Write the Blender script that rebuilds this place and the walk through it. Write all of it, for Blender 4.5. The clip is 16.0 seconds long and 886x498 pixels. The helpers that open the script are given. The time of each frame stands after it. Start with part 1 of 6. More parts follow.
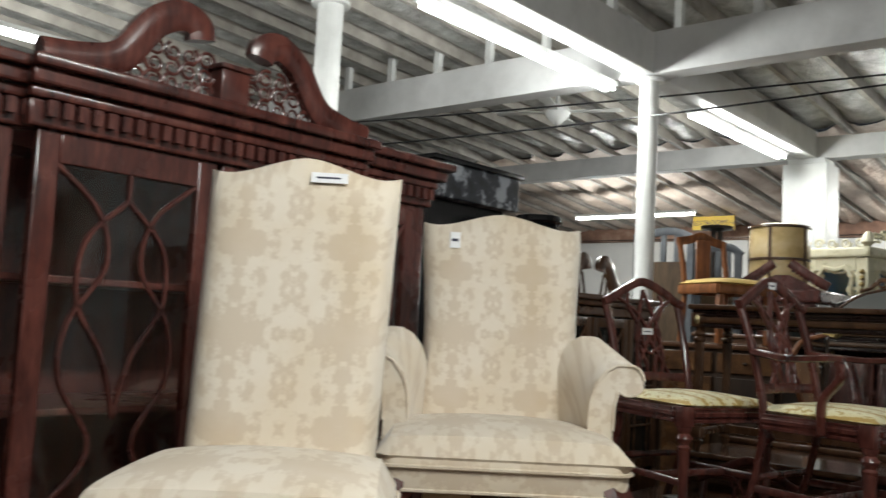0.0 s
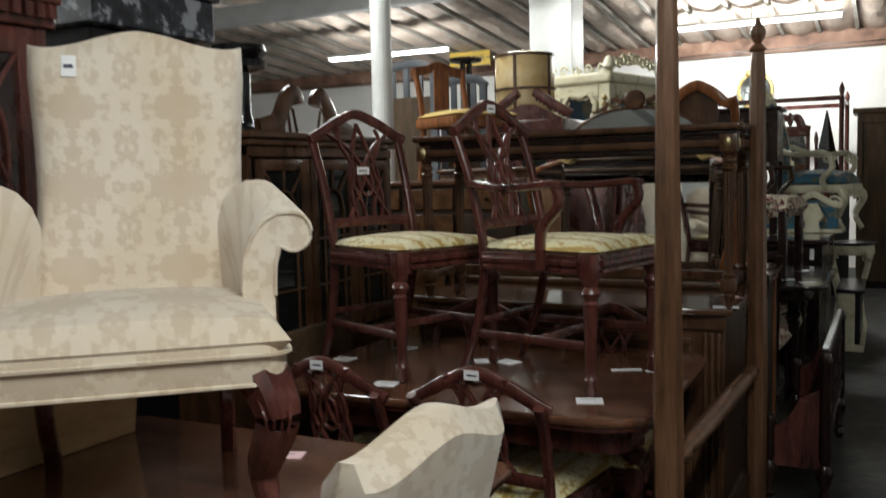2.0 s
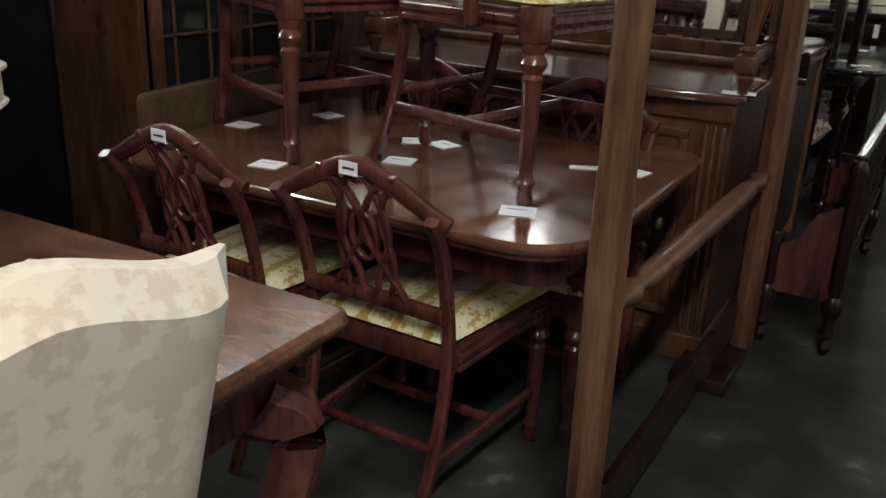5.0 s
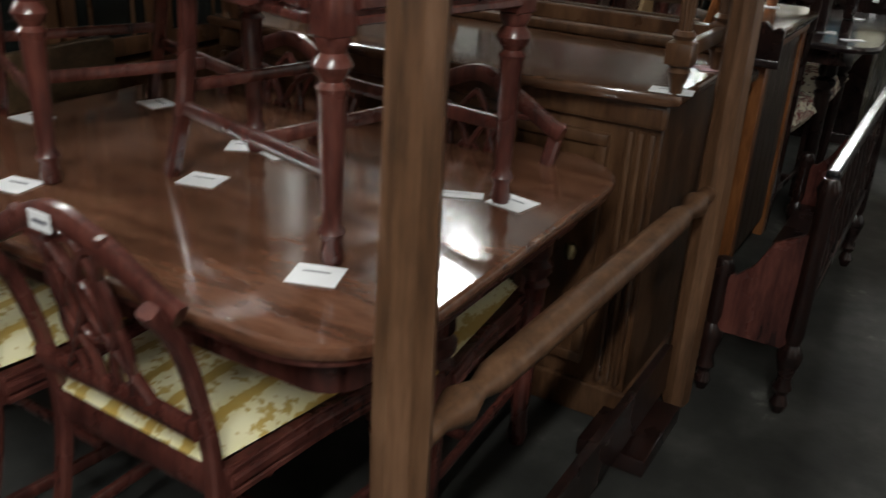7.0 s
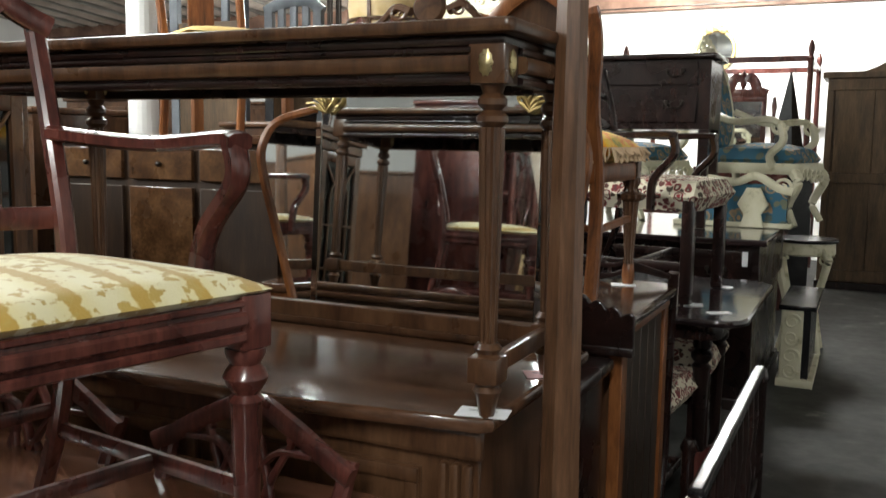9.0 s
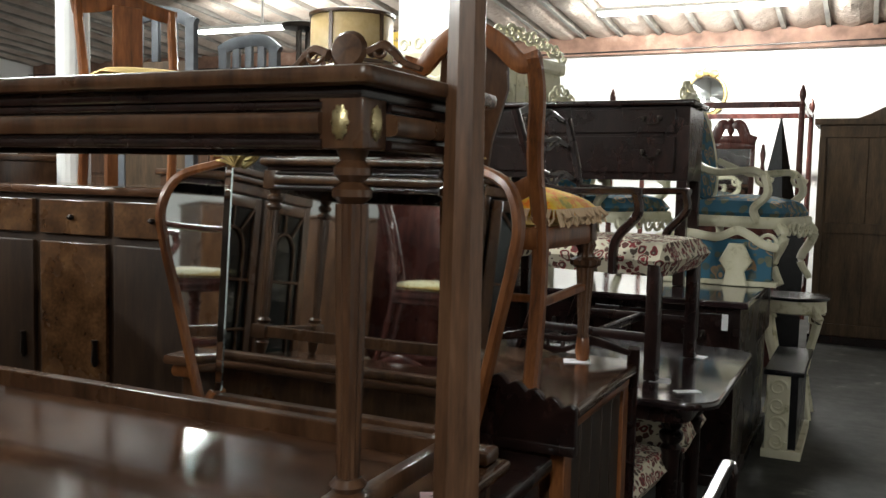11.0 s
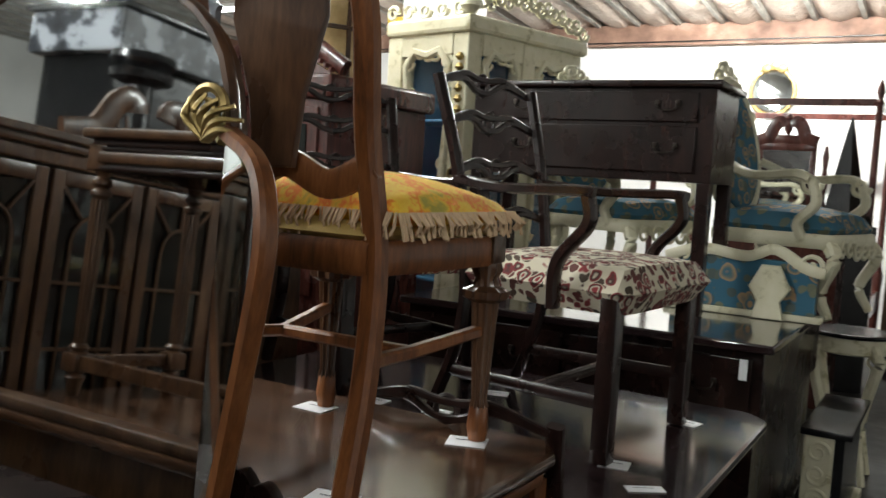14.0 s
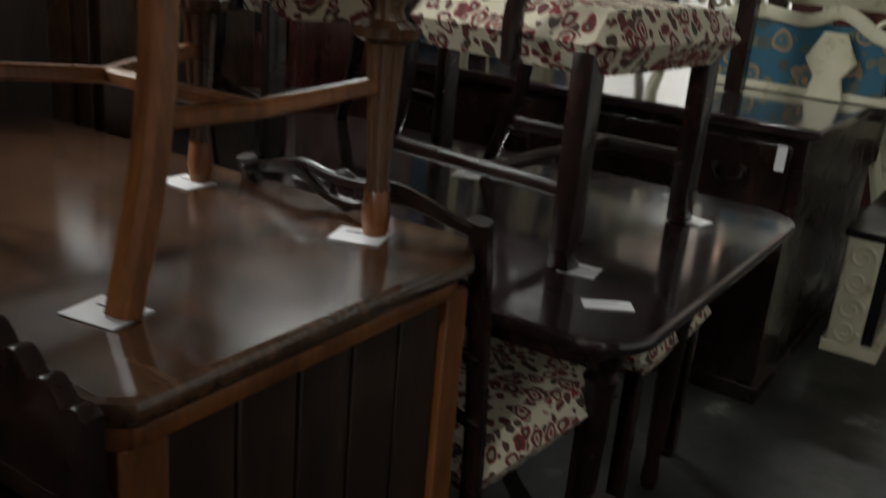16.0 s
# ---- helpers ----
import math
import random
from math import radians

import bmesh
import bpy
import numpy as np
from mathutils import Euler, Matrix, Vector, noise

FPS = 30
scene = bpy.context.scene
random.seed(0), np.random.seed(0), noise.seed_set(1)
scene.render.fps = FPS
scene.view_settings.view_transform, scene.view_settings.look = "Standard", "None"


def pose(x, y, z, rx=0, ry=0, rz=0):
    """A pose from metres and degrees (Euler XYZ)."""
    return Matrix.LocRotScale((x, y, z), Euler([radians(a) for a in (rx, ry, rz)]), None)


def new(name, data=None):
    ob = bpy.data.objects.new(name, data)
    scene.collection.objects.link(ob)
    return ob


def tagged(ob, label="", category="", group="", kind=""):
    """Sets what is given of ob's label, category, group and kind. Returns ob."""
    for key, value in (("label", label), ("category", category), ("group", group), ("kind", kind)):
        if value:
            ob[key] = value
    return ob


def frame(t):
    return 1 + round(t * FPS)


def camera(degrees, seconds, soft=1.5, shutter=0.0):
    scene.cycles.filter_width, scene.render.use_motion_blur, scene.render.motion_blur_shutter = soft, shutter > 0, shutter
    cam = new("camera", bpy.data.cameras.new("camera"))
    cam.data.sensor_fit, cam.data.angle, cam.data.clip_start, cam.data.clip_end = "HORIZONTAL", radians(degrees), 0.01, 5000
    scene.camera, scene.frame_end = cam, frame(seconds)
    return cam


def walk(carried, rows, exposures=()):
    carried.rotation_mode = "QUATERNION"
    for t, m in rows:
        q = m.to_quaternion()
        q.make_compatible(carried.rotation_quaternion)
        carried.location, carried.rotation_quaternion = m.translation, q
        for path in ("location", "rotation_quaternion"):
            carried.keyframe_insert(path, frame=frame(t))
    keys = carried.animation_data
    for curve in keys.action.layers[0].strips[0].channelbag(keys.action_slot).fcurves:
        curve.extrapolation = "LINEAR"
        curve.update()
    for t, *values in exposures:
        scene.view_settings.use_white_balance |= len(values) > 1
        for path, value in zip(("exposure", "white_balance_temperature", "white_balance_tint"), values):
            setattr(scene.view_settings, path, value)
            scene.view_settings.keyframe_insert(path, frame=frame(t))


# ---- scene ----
cam = camera(52.77, 16.0, soft=1.4, shutter=0.4)
TURN = 41.1
ROWS = [
    (0.0, 0.003, -0.037, 1.497, -0.64, 4.75, -2.98),
    (0.5, -0.008, 0.087, 1.482, -5.98, 5.26, -0.91),
    (1.0, -0.057, 0.272, 1.494, -9.82, 4.52, 0.50),
    (1.5, -0.046, 0.471, 1.492, -12.69, 0.88, 1.25),
    (2.0, -0.045, 0.610, 1.475, -14.53, -4.61, 1.38),
    (2.5, -0.112, 0.804, 1.483, -15.46, -7.59, 1.23),
    (3.0, -0.122, 0.950, 1.481, -16.12, -7.38, 1.28),
    (3.5, -0.082, 1.116, 1.467, -16.44, -7.98, 1.17),
    (4.0, -0.074, 1.245, 1.461, -15.19, -12.97, -0.01),
    (4.2, -0.067, 1.289, 1.410, -14.61, -15.16, -0.30),
    (6.3, -0.056, 1.926, 1.386, -6.69, -23.88, -4.31),
    (6.5, -0.066, 2.021, 1.408, -6.96, -24.32, -4.48),
    (7.0, -0.060, 2.251, 1.396, -10.27, -23.71, -2.99),
    (7.5, 0.024, 2.499, 1.424, -12.86, -23.14, -1.81),
    (8.0, 0.029, 2.642, 1.418, -14.40, -19.57, -1.62),
    (8.5, 0.021, 2.720, 1.438, -15.15, -12.07, -1.08),
    (9.0, 0.010, 2.752, 1.443, -15.61, -6.87, -0.74),
    (9.2, 0.003, 2.772, 1.464, -15.63, -6.17, -0.89),
    (11.3, 0.054, 3.290, 1.526, -15.47, -4.34, -1.35),
    (11.5, 0.040, 3.371, 1.562, -15.16, -4.32, -1.41),
    (12.0, 0.054, 3.555, 1.619, -15.33, -4.34, -1.35),
    (12.5, 0.102, 3.761, 1.632, -16.10, -4.44, -1.26),
    (13.0, 0.122, 3.959, 1.585, -16.48, -4.43, -1.08),
    (13.5, 0.088, 4.156, 1.572, -15.00, -4.49, -1.77),
    (14.0, 0.102, 4.265, 1.500, -10.73, -4.71, -3.37),
    (14.5, 0.149, 4.392, 1.449, -6.60, -5.13, -4.92),
    (15.0, 0.123, 4.501, 1.417, -5.07, -6.23, -5.63),
    (15.5, 0.084, 4.697, 1.394, -4.90, -10.66, -5.31),
    (16.0, 0.075, 4.866, 1.389, -6.46, -19.04, -4.61),
]
walk(cam, [(t, Matrix.Translation((x, y, z)) @ pose(0, 0, 0, 0, 0, TURN) @ pose(0, 0, 0, 90 + pitch, roll, yaw)) for t, x, y, z, yaw, pitch, roll in ROWS],
     [(0.0, 0.4), (1.0, 0.25), (2.0, 0.25), (3.5, 0.4), (4.2, 0.6), (6.3, 1.0), (8.0, 1.15), (9.2, 1.42), (11.3, 1.0), (14.5, 1.05), (16.0, 0.7)])

# ---- world and light ----
world = bpy.data.worlds.new("world")
scene.world = world
world.use_nodes = True
world.node_tree.nodes["Background"].inputs[0].default_value = (0.6, 0.7, 0.8, 1)
world.node_tree.nodes["Background"].inputs[1].default_value = 0.02

# fluorescent tubes: centre, length, along x or y, watts
TUBES = [
    ((-3.62, 5.0, 3.42), 2.3, "y", 55),
    ((-3.42, 8.3, 3.42), 2.2, "y", 50),
    ((-6.6, 12.0, 3.24), 2.0, "x", 60),
    ((-1.7, 13.0, 3.36), 2.2, "x", 135),
    ((0.5, 0.7, 3.42), 2.4, "y", 90),
    # added strip, no known fixture: brightens the foil ceiling on the left
    ((-6.6, 2.5, 3.42), 2.4, "y", 130),
]


# ---- materials ----
def mat(name, colour, rough=0.5, metal=0.0, coat=0.0):
    m = bpy.data.materials.new(name)
    m.use_nodes = True
    b = m.node_tree.nodes["Principled BSDF"]
    b.inputs["Base Color"].default_value = (*colour, 1)
    b.inputs["Roughness"].default_value = rough
    b.inputs["Metallic"].default_value = metal
    b.inputs["Coat Weight"].default_value = coat
    b.inputs["Coat Roughness"].default_value = 0.12
    return m, m.node_tree, b


def node(nt, kind, **values):
    n = nt.nodes.new(kind)
    for k, v in values.items():
        n.inputs[k.replace("_", " ")].default_value = v
    return n


def coords(nt, scale=(1, 1, 1)):
    tc = nt.nodes.new("ShaderNodeTexCoord")
    mp = nt.nodes.new("ShaderNodeMapping")
    mp.inputs["Scale"].default_value = scale
    nt.links.new(tc.outputs["Object"], mp.inputs["Vector"])
    return mp.outputs["Vector"]


def ramp(nt, fac, stops):
    r = nt.nodes.new("ShaderNodeValToRGB")
    while len(r.color_ramp.elements) < len(stops):
        r.color_ramp.elements.new(0.5)
    for e, (p, c) in zip(r.color_ramp.elements, stops):
        e.position, e.color = p, (*c, 1)
    nt.links.new(fac, r.inputs["Fac"])
    return r.outputs["Color"]


def bump(nt, bsdf, height, strength, distance=0.002):
    b = node(nt, "ShaderNodeBump", Strength=strength, Distance=distance)
    nt.links.new(height, b.inputs["Height"])
    nt.links.new(b.outputs["Normal"], bsdf.inputs["Normal"])


def noise_tex(nt, vec, scale, detail=4, rough=0.55):
    n = node(nt, "ShaderNodeTexNoise", Scale=scale, Detail=detail, Roughness=rough)
    nt.links.new(vec, n.inputs["Vector"])
    return n.outputs["Fac"]


def mathn(nt, op, a, b=0.0):
    n = nt.nodes.new("ShaderNodeMath")
    n.operation = op
    for i, v in enumerate((a, b)):
        if isinstance(v, (int, float)):
            n.inputs[i].default_value = v
        else:
            nt.links.new(v, n.inputs[i])
    return n.outputs[0]


def mixc(nt, fac, a, b):
    n = nt.nodes.new("ShaderNodeMix")
    n.data_type = "RGBA"
    for i, v in ((0, fac), (6, a), (7, b)):
        if isinstance(v, tuple):
            n.inputs[i].default_value = (*v, 1)
        elif isinstance(v, float):
            n.inputs[i].default_value = v
        else:
            nt.links.new(v, n.inputs[i])
    return n.outputs[2]


def wood(name, dark, mid, light, grain=(3, 3, 30), rough=0.3, coat=0.4):
    """Polished timber: long grain, cloudy figure, worn gloss."""
    m, nt, b = mat(name, mid, rough, 0, coat)
    v = coords(nt, grain)
    fig = noise_tex(nt, v, 1.6, 6, 0.65)
    fine = noise_tex(nt, v, 9, 4)
    mixf = mathn(nt, "ADD", mathn(nt, "MULTIPLY", fig, 0.7), mathn(nt, "MULTIPLY", fine, 0.3))
    nt.links.new(ramp(nt, mixf, [(0.34, dark), (0.5, mid), (0.68, light)]), b.inputs["Base Color"])
    wear = noise_tex(nt, coords(nt), 4, 5)
    nt.links.new(mathn(nt, "ADD", mathn(nt, "MULTIPLY", wear, 0.3), rough - 0.12), b.inputs["Roughness"])
    b.inputs["Specular IOR Level"].default_value = 0.4
    bump(nt, b, fine, 0.06, 0.001)
    return m


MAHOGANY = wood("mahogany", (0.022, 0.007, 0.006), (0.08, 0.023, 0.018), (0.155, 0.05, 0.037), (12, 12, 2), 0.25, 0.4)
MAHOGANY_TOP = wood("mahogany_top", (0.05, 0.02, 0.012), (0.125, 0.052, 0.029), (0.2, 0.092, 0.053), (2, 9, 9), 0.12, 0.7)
WALNUT = wood("walnut", (0.026, 0.012, 0.006), (0.075, 0.034, 0.016), (0.135, 0.068, 0.034), (9, 9, 2), 0.28, 0.3)
WALNUT_TOP = wood("walnut_top", (0.026, 0.012, 0.007), (0.078, 0.036, 0.019), (0.145, 0.072, 0.04), (2, 10, 8), 0.14, 0.7)
BEDWOOD = wood("bed_maple", (0.05, 0.024, 0.012), (0.125, 0.06, 0.03), (0.21, 0.11, 0.06), (14, 14, 1.5), 0.34, 0.3)
ORANGEWOOD = wood("fruitwood", (0.08, 0.026, 0.008), (0.2, 0.068, 0.02), (0.32, 0.125, 0.042), (12, 12, 2), 0.34, 0.2)
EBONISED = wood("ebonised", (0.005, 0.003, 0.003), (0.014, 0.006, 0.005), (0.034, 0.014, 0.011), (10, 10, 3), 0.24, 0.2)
EBON_TOP = wood("ebonised_top", (0.008, 0.005, 0.006), (0.018, 0.01, 0.011), (0.036, 0.02, 0.02), (2, 10, 8), 0.07, 0.8)
OAK = wood("dull_oak", (0.035, 0.02, 0.009), (0.085, 0.05, 0.024), (0.14, 0.085, 0.042), (10, 10, 1.5), 0.5, 0.1)
# dark timber of the planked end; on the burl chest it carries shade
DARK_SHADE_OAK = wood("dark_shade_oak", (0.012, 0.006, 0.003), (0.028, 0.014, 0.007), (0.048, 0.026, 0.013), (10, 10, 1.5), 0.4, 0.15)
BURL = wood("burl_veneer", (0.028, 0.012, 0.005), (0.075, 0.034, 0.014), (0.15, 0.075, 0.031), (7, 7, 7), 0.25, 0.5)
PLY = wood("plywood", (0.42, 0.28, 0.14), (0.55, 0.38, 0.2), (0.64, 0.46, 0.26), (3, 3, 14), 0.6, 0)


def damask():
    m, nt, b = mat("cream_damask", (0.75, 0.66, 0.5), 0.75)
    b.inputs["Sheen Weight"].default_value = 0.3
    tc = nt.nodes.new("ShaderNodeTexCoord")
    sep = nt.nodes.new("ShaderNodeSeparateXYZ")
    nt.links.new(tc.outputs["Object"], sep.inputs[0])
    u = mathn(nt, "PINGPONG", mathn(nt, "ADD", sep.outputs["Y"], 10.0), 0.125)
    up = mathn(nt, "ADD", sep.outputs["Z"], mathn(nt, "MULTIPLY", sep.outputs["X"], 0.6))
    w = mathn(nt, "PINGPONG", mathn(nt, "ADD", up, 10.03), 0.17)
    com = nt.nodes.new("ShaderNodeCombineXYZ")
    nt.links.new(u, com.inputs[0])
    nt.links.new(w, com.inputs[1])
    warp = node(nt, "ShaderNodeTexNoise", Scale=34.0, Detail=4.0, Roughness=0.58)
    nt.links.new(com.outputs[0], warp.inputs["Vector"])
    ogee = mathn(nt, "MULTIPLY", mathn(nt, "SINE", mathn(nt, "MULTIPLY", w, 18.5)), 0.085)
    band = mathn(nt, "ABSOLUTE", mathn(nt, "SUBTRACT", mathn(nt, "ADD", u, 0.02), ogee))
    near = mathn(nt, "SUBTRACT", 1.0, mathn(nt, "MULTIPLY", band, 16.0))
    f = mathn(nt, "ADD", mathn(nt, "MULTIPLY", near, 0.15), warp.outputs["Fac"])
    col = ramp(nt, f, [(0.5, (0.6, 0.51, 0.405)), (0.585, (0.7, 0.625, 0.525))])
    stain = ramp(nt, noise_tex(nt, coords(nt), 5, 5), [(0.3, (0.92, 0.87, 0.78)), (0.6, (1, 1, 1))])
    mul = nt.nodes.new("ShaderNodeMix")
    mul.data_type, mul.blend_type = "RGBA", "MULTIPLY"
    mul.inputs[0].default_value = 1.0
    nt.links.new(col, mul.inputs[6])
    nt.links.new(stain, mul.inputs[7])
    nt.links.new(mul.outputs[2], b.inputs["Base Color"])
    bump(nt, b, f, 0.25, 0.002)
    return m


def stripes():
    m, nt, b = mat("yellow_brocade", (0.6, 0.5, 0.2), 0.7)
    b.inputs["Sheen Weight"].default_value = 0.3
    tc = nt.nodes.new("ShaderNodeTexCoord")
    sep = nt.nodes.new("ShaderNodeSeparateXYZ")
    nt.links.new(tc.outputs["Object"], sep.inputs[0])
    band = mathn(nt, "PINGPONG", mathn(nt, "ADD", sep.outputs["Y"], 5.0), 0.045)
    v = coords(nt)
    vine = mathn(nt, "SUBTRACT", noise_tex(nt, v, 42, 3), 0.0)
    edge = mathn(nt, "ADD", band, mathn(nt, "MULTIPLY", mathn(nt, "SUBTRACT", noise_tex(nt, v, 60, 2), 0.5), 0.018))
    base = ramp(nt, mathn(nt, "MULTIPLY", edge, 22.0), [(0.2, (0.5, 0.32, 0.06)), (0.27, (0.76, 0.68, 0.38)), (0.8, (0.8, 0.74, 0.48))])
    flower = ramp(nt, vine, [(0.55, (0, 0, 0)), (0.6, (1, 1, 1))])
    nt.links.new(mixc(nt, flower, base, (0.5, 0.34, 0.08)), b.inputs["Base Color"])
    bump(nt, b, noise_tex(nt, v, 300, 2), 0.3)
    return m


def floral(name, ground, reds, scale, spread=0.5):
    """Printed cloth: flowers with dark rings, leaves and stems on a plain ground."""
    m, nt, b = mat(name, ground, 0.8)
    v = coords(nt)
    warp = nt.nodes.new("ShaderNodeTexNoise")
    warp.inputs["Scale"].default_value = scale * 0.8
    nt.links.new(v, warp.inputs["Vector"])
    add = nt.nodes.new("ShaderNodeMix")
    add.data_type = "VECTOR"
    add.inputs[0].default_value = 0.05
    nt.links.new(v, add.inputs[4])
    nt.links.new(warp.outputs["Color"], add.inputs[5])
    fl = node(nt, "ShaderNodeTexVoronoi", Scale=scale)
    nt.links.new(add.outputs[1], fl.inputs["Vector"])
    ring = ramp(nt, fl.outputs["Distance"], [(0.12, reds[0]), (0.2, ground), (0.26, reds[1]), (0.38, reds[0]), (0.42, ground)])
    lf = node(nt, "ShaderNodeTexVoronoi", Scale=scale * 1.7)
    nt.links.new(add.outputs[1], lf.inputs["Vector"])
    leafm = ramp(nt, lf.outputs["Distance"], [(0.42, (1, 1, 1)), (0.47, (0, 0, 0))])
    away = ramp(nt, fl.outputs["Distance"], [(0.42, (0, 0, 0)), (0.46, (1, 1, 1))])
    both = mathn(nt, "MULTIPLY", leafm, away)
    leafc = mixc(nt, lf.outputs["Color"], reds[2], reds[3])
    nt.links.new(mixc(nt, both, ring, leafc), b.inputs["Base Color"])
    bump(nt, b, noise_tex(nt, v, 250, 2), 0.3)
    return m


DAMASK = damask()
YELLOW = stripes()
FLORAL = floral("floral_print", (0.7, 0.64, 0.5), ((0.27, 0.03, 0.035), (0.06, 0.03, 0.025), (0.05, 0.055, 0.035), (0.16, 0.03, 0.03)), 20)
TAPESTRY = floral("blue_tapestry", (0.035, 0.13, 0.2), ((0.42, 0.26, 0.13), (0.1, 0.16, 0.16), (0.015, 0.05, 0.075), (0.22, 0.22, 0.13)), 11)
MUSTARD = mat("mustard_cloth", (0.52, 0.36, 0.11), 0.8)[0]


def cushion_cloth():
    m, nt, b = mat("orange_print", (0.8, 0.4, 0.05), 0.8)
    f = noise_tex(nt, coords(nt), 8, 4, 0.7)
    nt.links.new(ramp(nt, f, [(0.36, (0.4, 0.33, 0.03)), (0.44, (0.85, 0.52, 0.02)), (0.5, (0.85, 0.19, 0.005)), (0.55, (0.9, 0.6, 0.05)), (0.66, (0.85, 0.42, 0.02))]), b.inputs["Base Color"])
    bump(nt, b, noise_tex(nt, coords(nt), 90, 3), 0.4)
    return m


ORANGE = cushion_cloth()
FRINGE = mat("fringe_thread", (0.66, 0.47, 0.3), 0.9)[0]


def speckled(name, stops, scale, rough=0.5, metal=0.0, relief=0.2, dist=0.003, detail=5):
    m, nt, b = mat(name, stops[0][1], rough, metal)
    f = noise_tex(nt, coords(nt), scale, detail, 0.6)
    nt.links.new(ramp(nt, f, stops), b.inputs["Base Color"])
    nt.links.new(mathn(nt, "ADD", mathn(nt, "MULTIPLY", noise_tex(nt, coords(nt), scale * 3), 0.25), rough - 0.12), b.inputs["Roughness"])
    bump(nt, b, noise_tex(nt, coords(nt), scale * 6), relief, dist)
    return m


CREAM = speckled("antiqued_cream_paint", [(0.3, (0.42, 0.38, 0.22)), (0.42, (0.68, 0.64, 0.46)), (0.7, (0.74, 0.7, 0.54))], 14, 0.42)
GILT = speckled("antique_gilt", [(0.3, (0.16, 0.11, 0.04)), (0.6, (0.5, 0.37, 0.15))], 30, 0.4, 0.8)
BRASS = speckled("brass", [(0.3, (0.4, 0.33, 0.17)), (0.7, (0.62, 0.53, 0.3))], 40, 0.3, 0.9)
IRON = mat("dark_bronze", (0.03, 0.024, 0.02), 0.4, 0.8)[0]
BLACK = speckled("black_lacquer", [(0.3, (0.004, 0.004, 0.005)), (0.7, (0.012, 0.012, 0.014))], 8, 0.2)
WORN_BLACK = speckled("rubbed_black_paint", [(0.4, (0.012, 0.013, 0.017)), (0.5, (0.03, 0.034, 0.045)), (0.56, (0.34, 0.36, 0.4))], 7, 0.45)
GREYBLUE = speckled("grey_blue_paint", [(0.3, (0.09, 0.1, 0.115)), (0.7, (0.15, 0.165, 0.185))], 9, 0.5)
BLUELINING = speckled("blue_lining", [(0.3, (0.05, 0.19, 0.36)), (0.7, (0.08, 0.26, 0.46))], 3, 0.6)
WHITE = speckled("white_paint", [(0.3, (0.66, 0.67, 0.66)), (0.6, (0.78, 0.79, 0.78))], 3, 0.5)
WALL = speckled("wall_paint", [(0.3, (0.74, 0.73, 0.71)), (0.6, (0.82, 0.81, 0.79))], 1.5, 0.7)
GREYWHITE = speckled("beam_paint", [(0.3, (0.5, 0.5, 0.5)), (0.6, (0.62, 0.62, 0.62))], 3, 0.6)
FLOOR = speckled("stained_concrete", [(0.28, (0.012, 0.012, 0.011)), (0.5, (0.026, 0.026, 0.023)), (0.64, (0.05, 0.049, 0.044)), (0.72, (0.17, 0.165, 0.15))], 4, 0.6, 0, 0.25, 0.004, 9)
FOIL = speckled("insulation_foil", [(0.3, (0.3, 0.3, 0.28)), (0.5, (0.55, 0.55, 0.53)), (0.7, (0.82, 0.82, 0.8))], 5, 0.34, 0.55, 1.0, 0.08)
BATT = speckled("insulation_paper", [(0.3, (0.4, 0.3, 0.24)), (0.6, (0.62, 0.52, 0.45)), (0.8, (0.75, 0.68, 0.62))], 2, 0.55, 0.1, 0.8, 0.04)
RAFTER = speckled("rafter_timber", [(0.3, (0.26, 0.24, 0.21)), (0.7, (0.45, 0.42, 0.38))], 5, 0.7)
RUST = speckled("old_timber_plate", [(0.3, (0.09, 0.045, 0.03)), (0.6, (0.3, 0.17, 0.12)), (0.8, (0.5, 0.36, 0.28))], 3, 0.7)
PAPER = mat("paper_tag", (0.82, 0.82, 0.84), 0.6)[0]
PINK = mat("pink_tag", (0.78, 0.5, 0.52), 0.6)[0]
INK = mat("ink", (0.03, 0.03, 0.06), 0.6)[0]
YELLOWSIGN = mat("yellow_sign", (0.6, 0.4, 0.04), 0.5)[0]
PARCHMENT = speckled("parchment_hide", [(0.3, (0.42, 0.27, 0.1)), (0.5, (0.62, 0.46, 0.22)), (0.7, (0.72, 0.58, 0.34))], 5, 0.4)
MIRROR = mat("mirror_silver", (0.82, 0.86, 0.86), 0.03, 1.0)[0]
GLASS = mat("glass", (0.9, 0.95, 0.95), 0.02)[0]
GLASS.node_tree.nodes["Principled BSDF"].inputs["Transmission Weight"].default_value = 1.0
GLASS.node_tree.nodes["Principled BSDF"].inputs["IOR"].default_value = 1.4
# opaque near-black panes: the shade inside the cabinets is put into the colour
SHADED_GLASS = mat("shaded_cabinet_glass", (0.012, 0.014, 0.013), 0.05)[0]
TUBE, tube_nt, tube_b = mat("fluorescent_tube", (1, 1, 1), 0.4)
tube_b.inputs["Emission Color"].default_value = (0.95, 1.0, 0.98, 1)
tube_b.inputs["Emission Strength"].default_value = 9.0


# ---- mesh helpers ----
def part(name, bm, material, parent=None, label="", smooth=True):
    me = bpy.data.meshes.new(name)
    bmesh.ops.recalc_face_normals(bm, faces=bm.faces)
    bm.to_mesh(me)
    bm.free()
    me.materials.append(material)
    if smooth:
        me.shade_smooth()
        me.set_sharp_from_angle(angle=radians(38))
        for p in me.polygons:
            if p.area > 0.02 and material is not DAMASK:
                p.use_smooth = False
    ob = new(name, me)
    if parent:
        ob.parent = parent
    if label:
        ob["label"] = label
    return ob


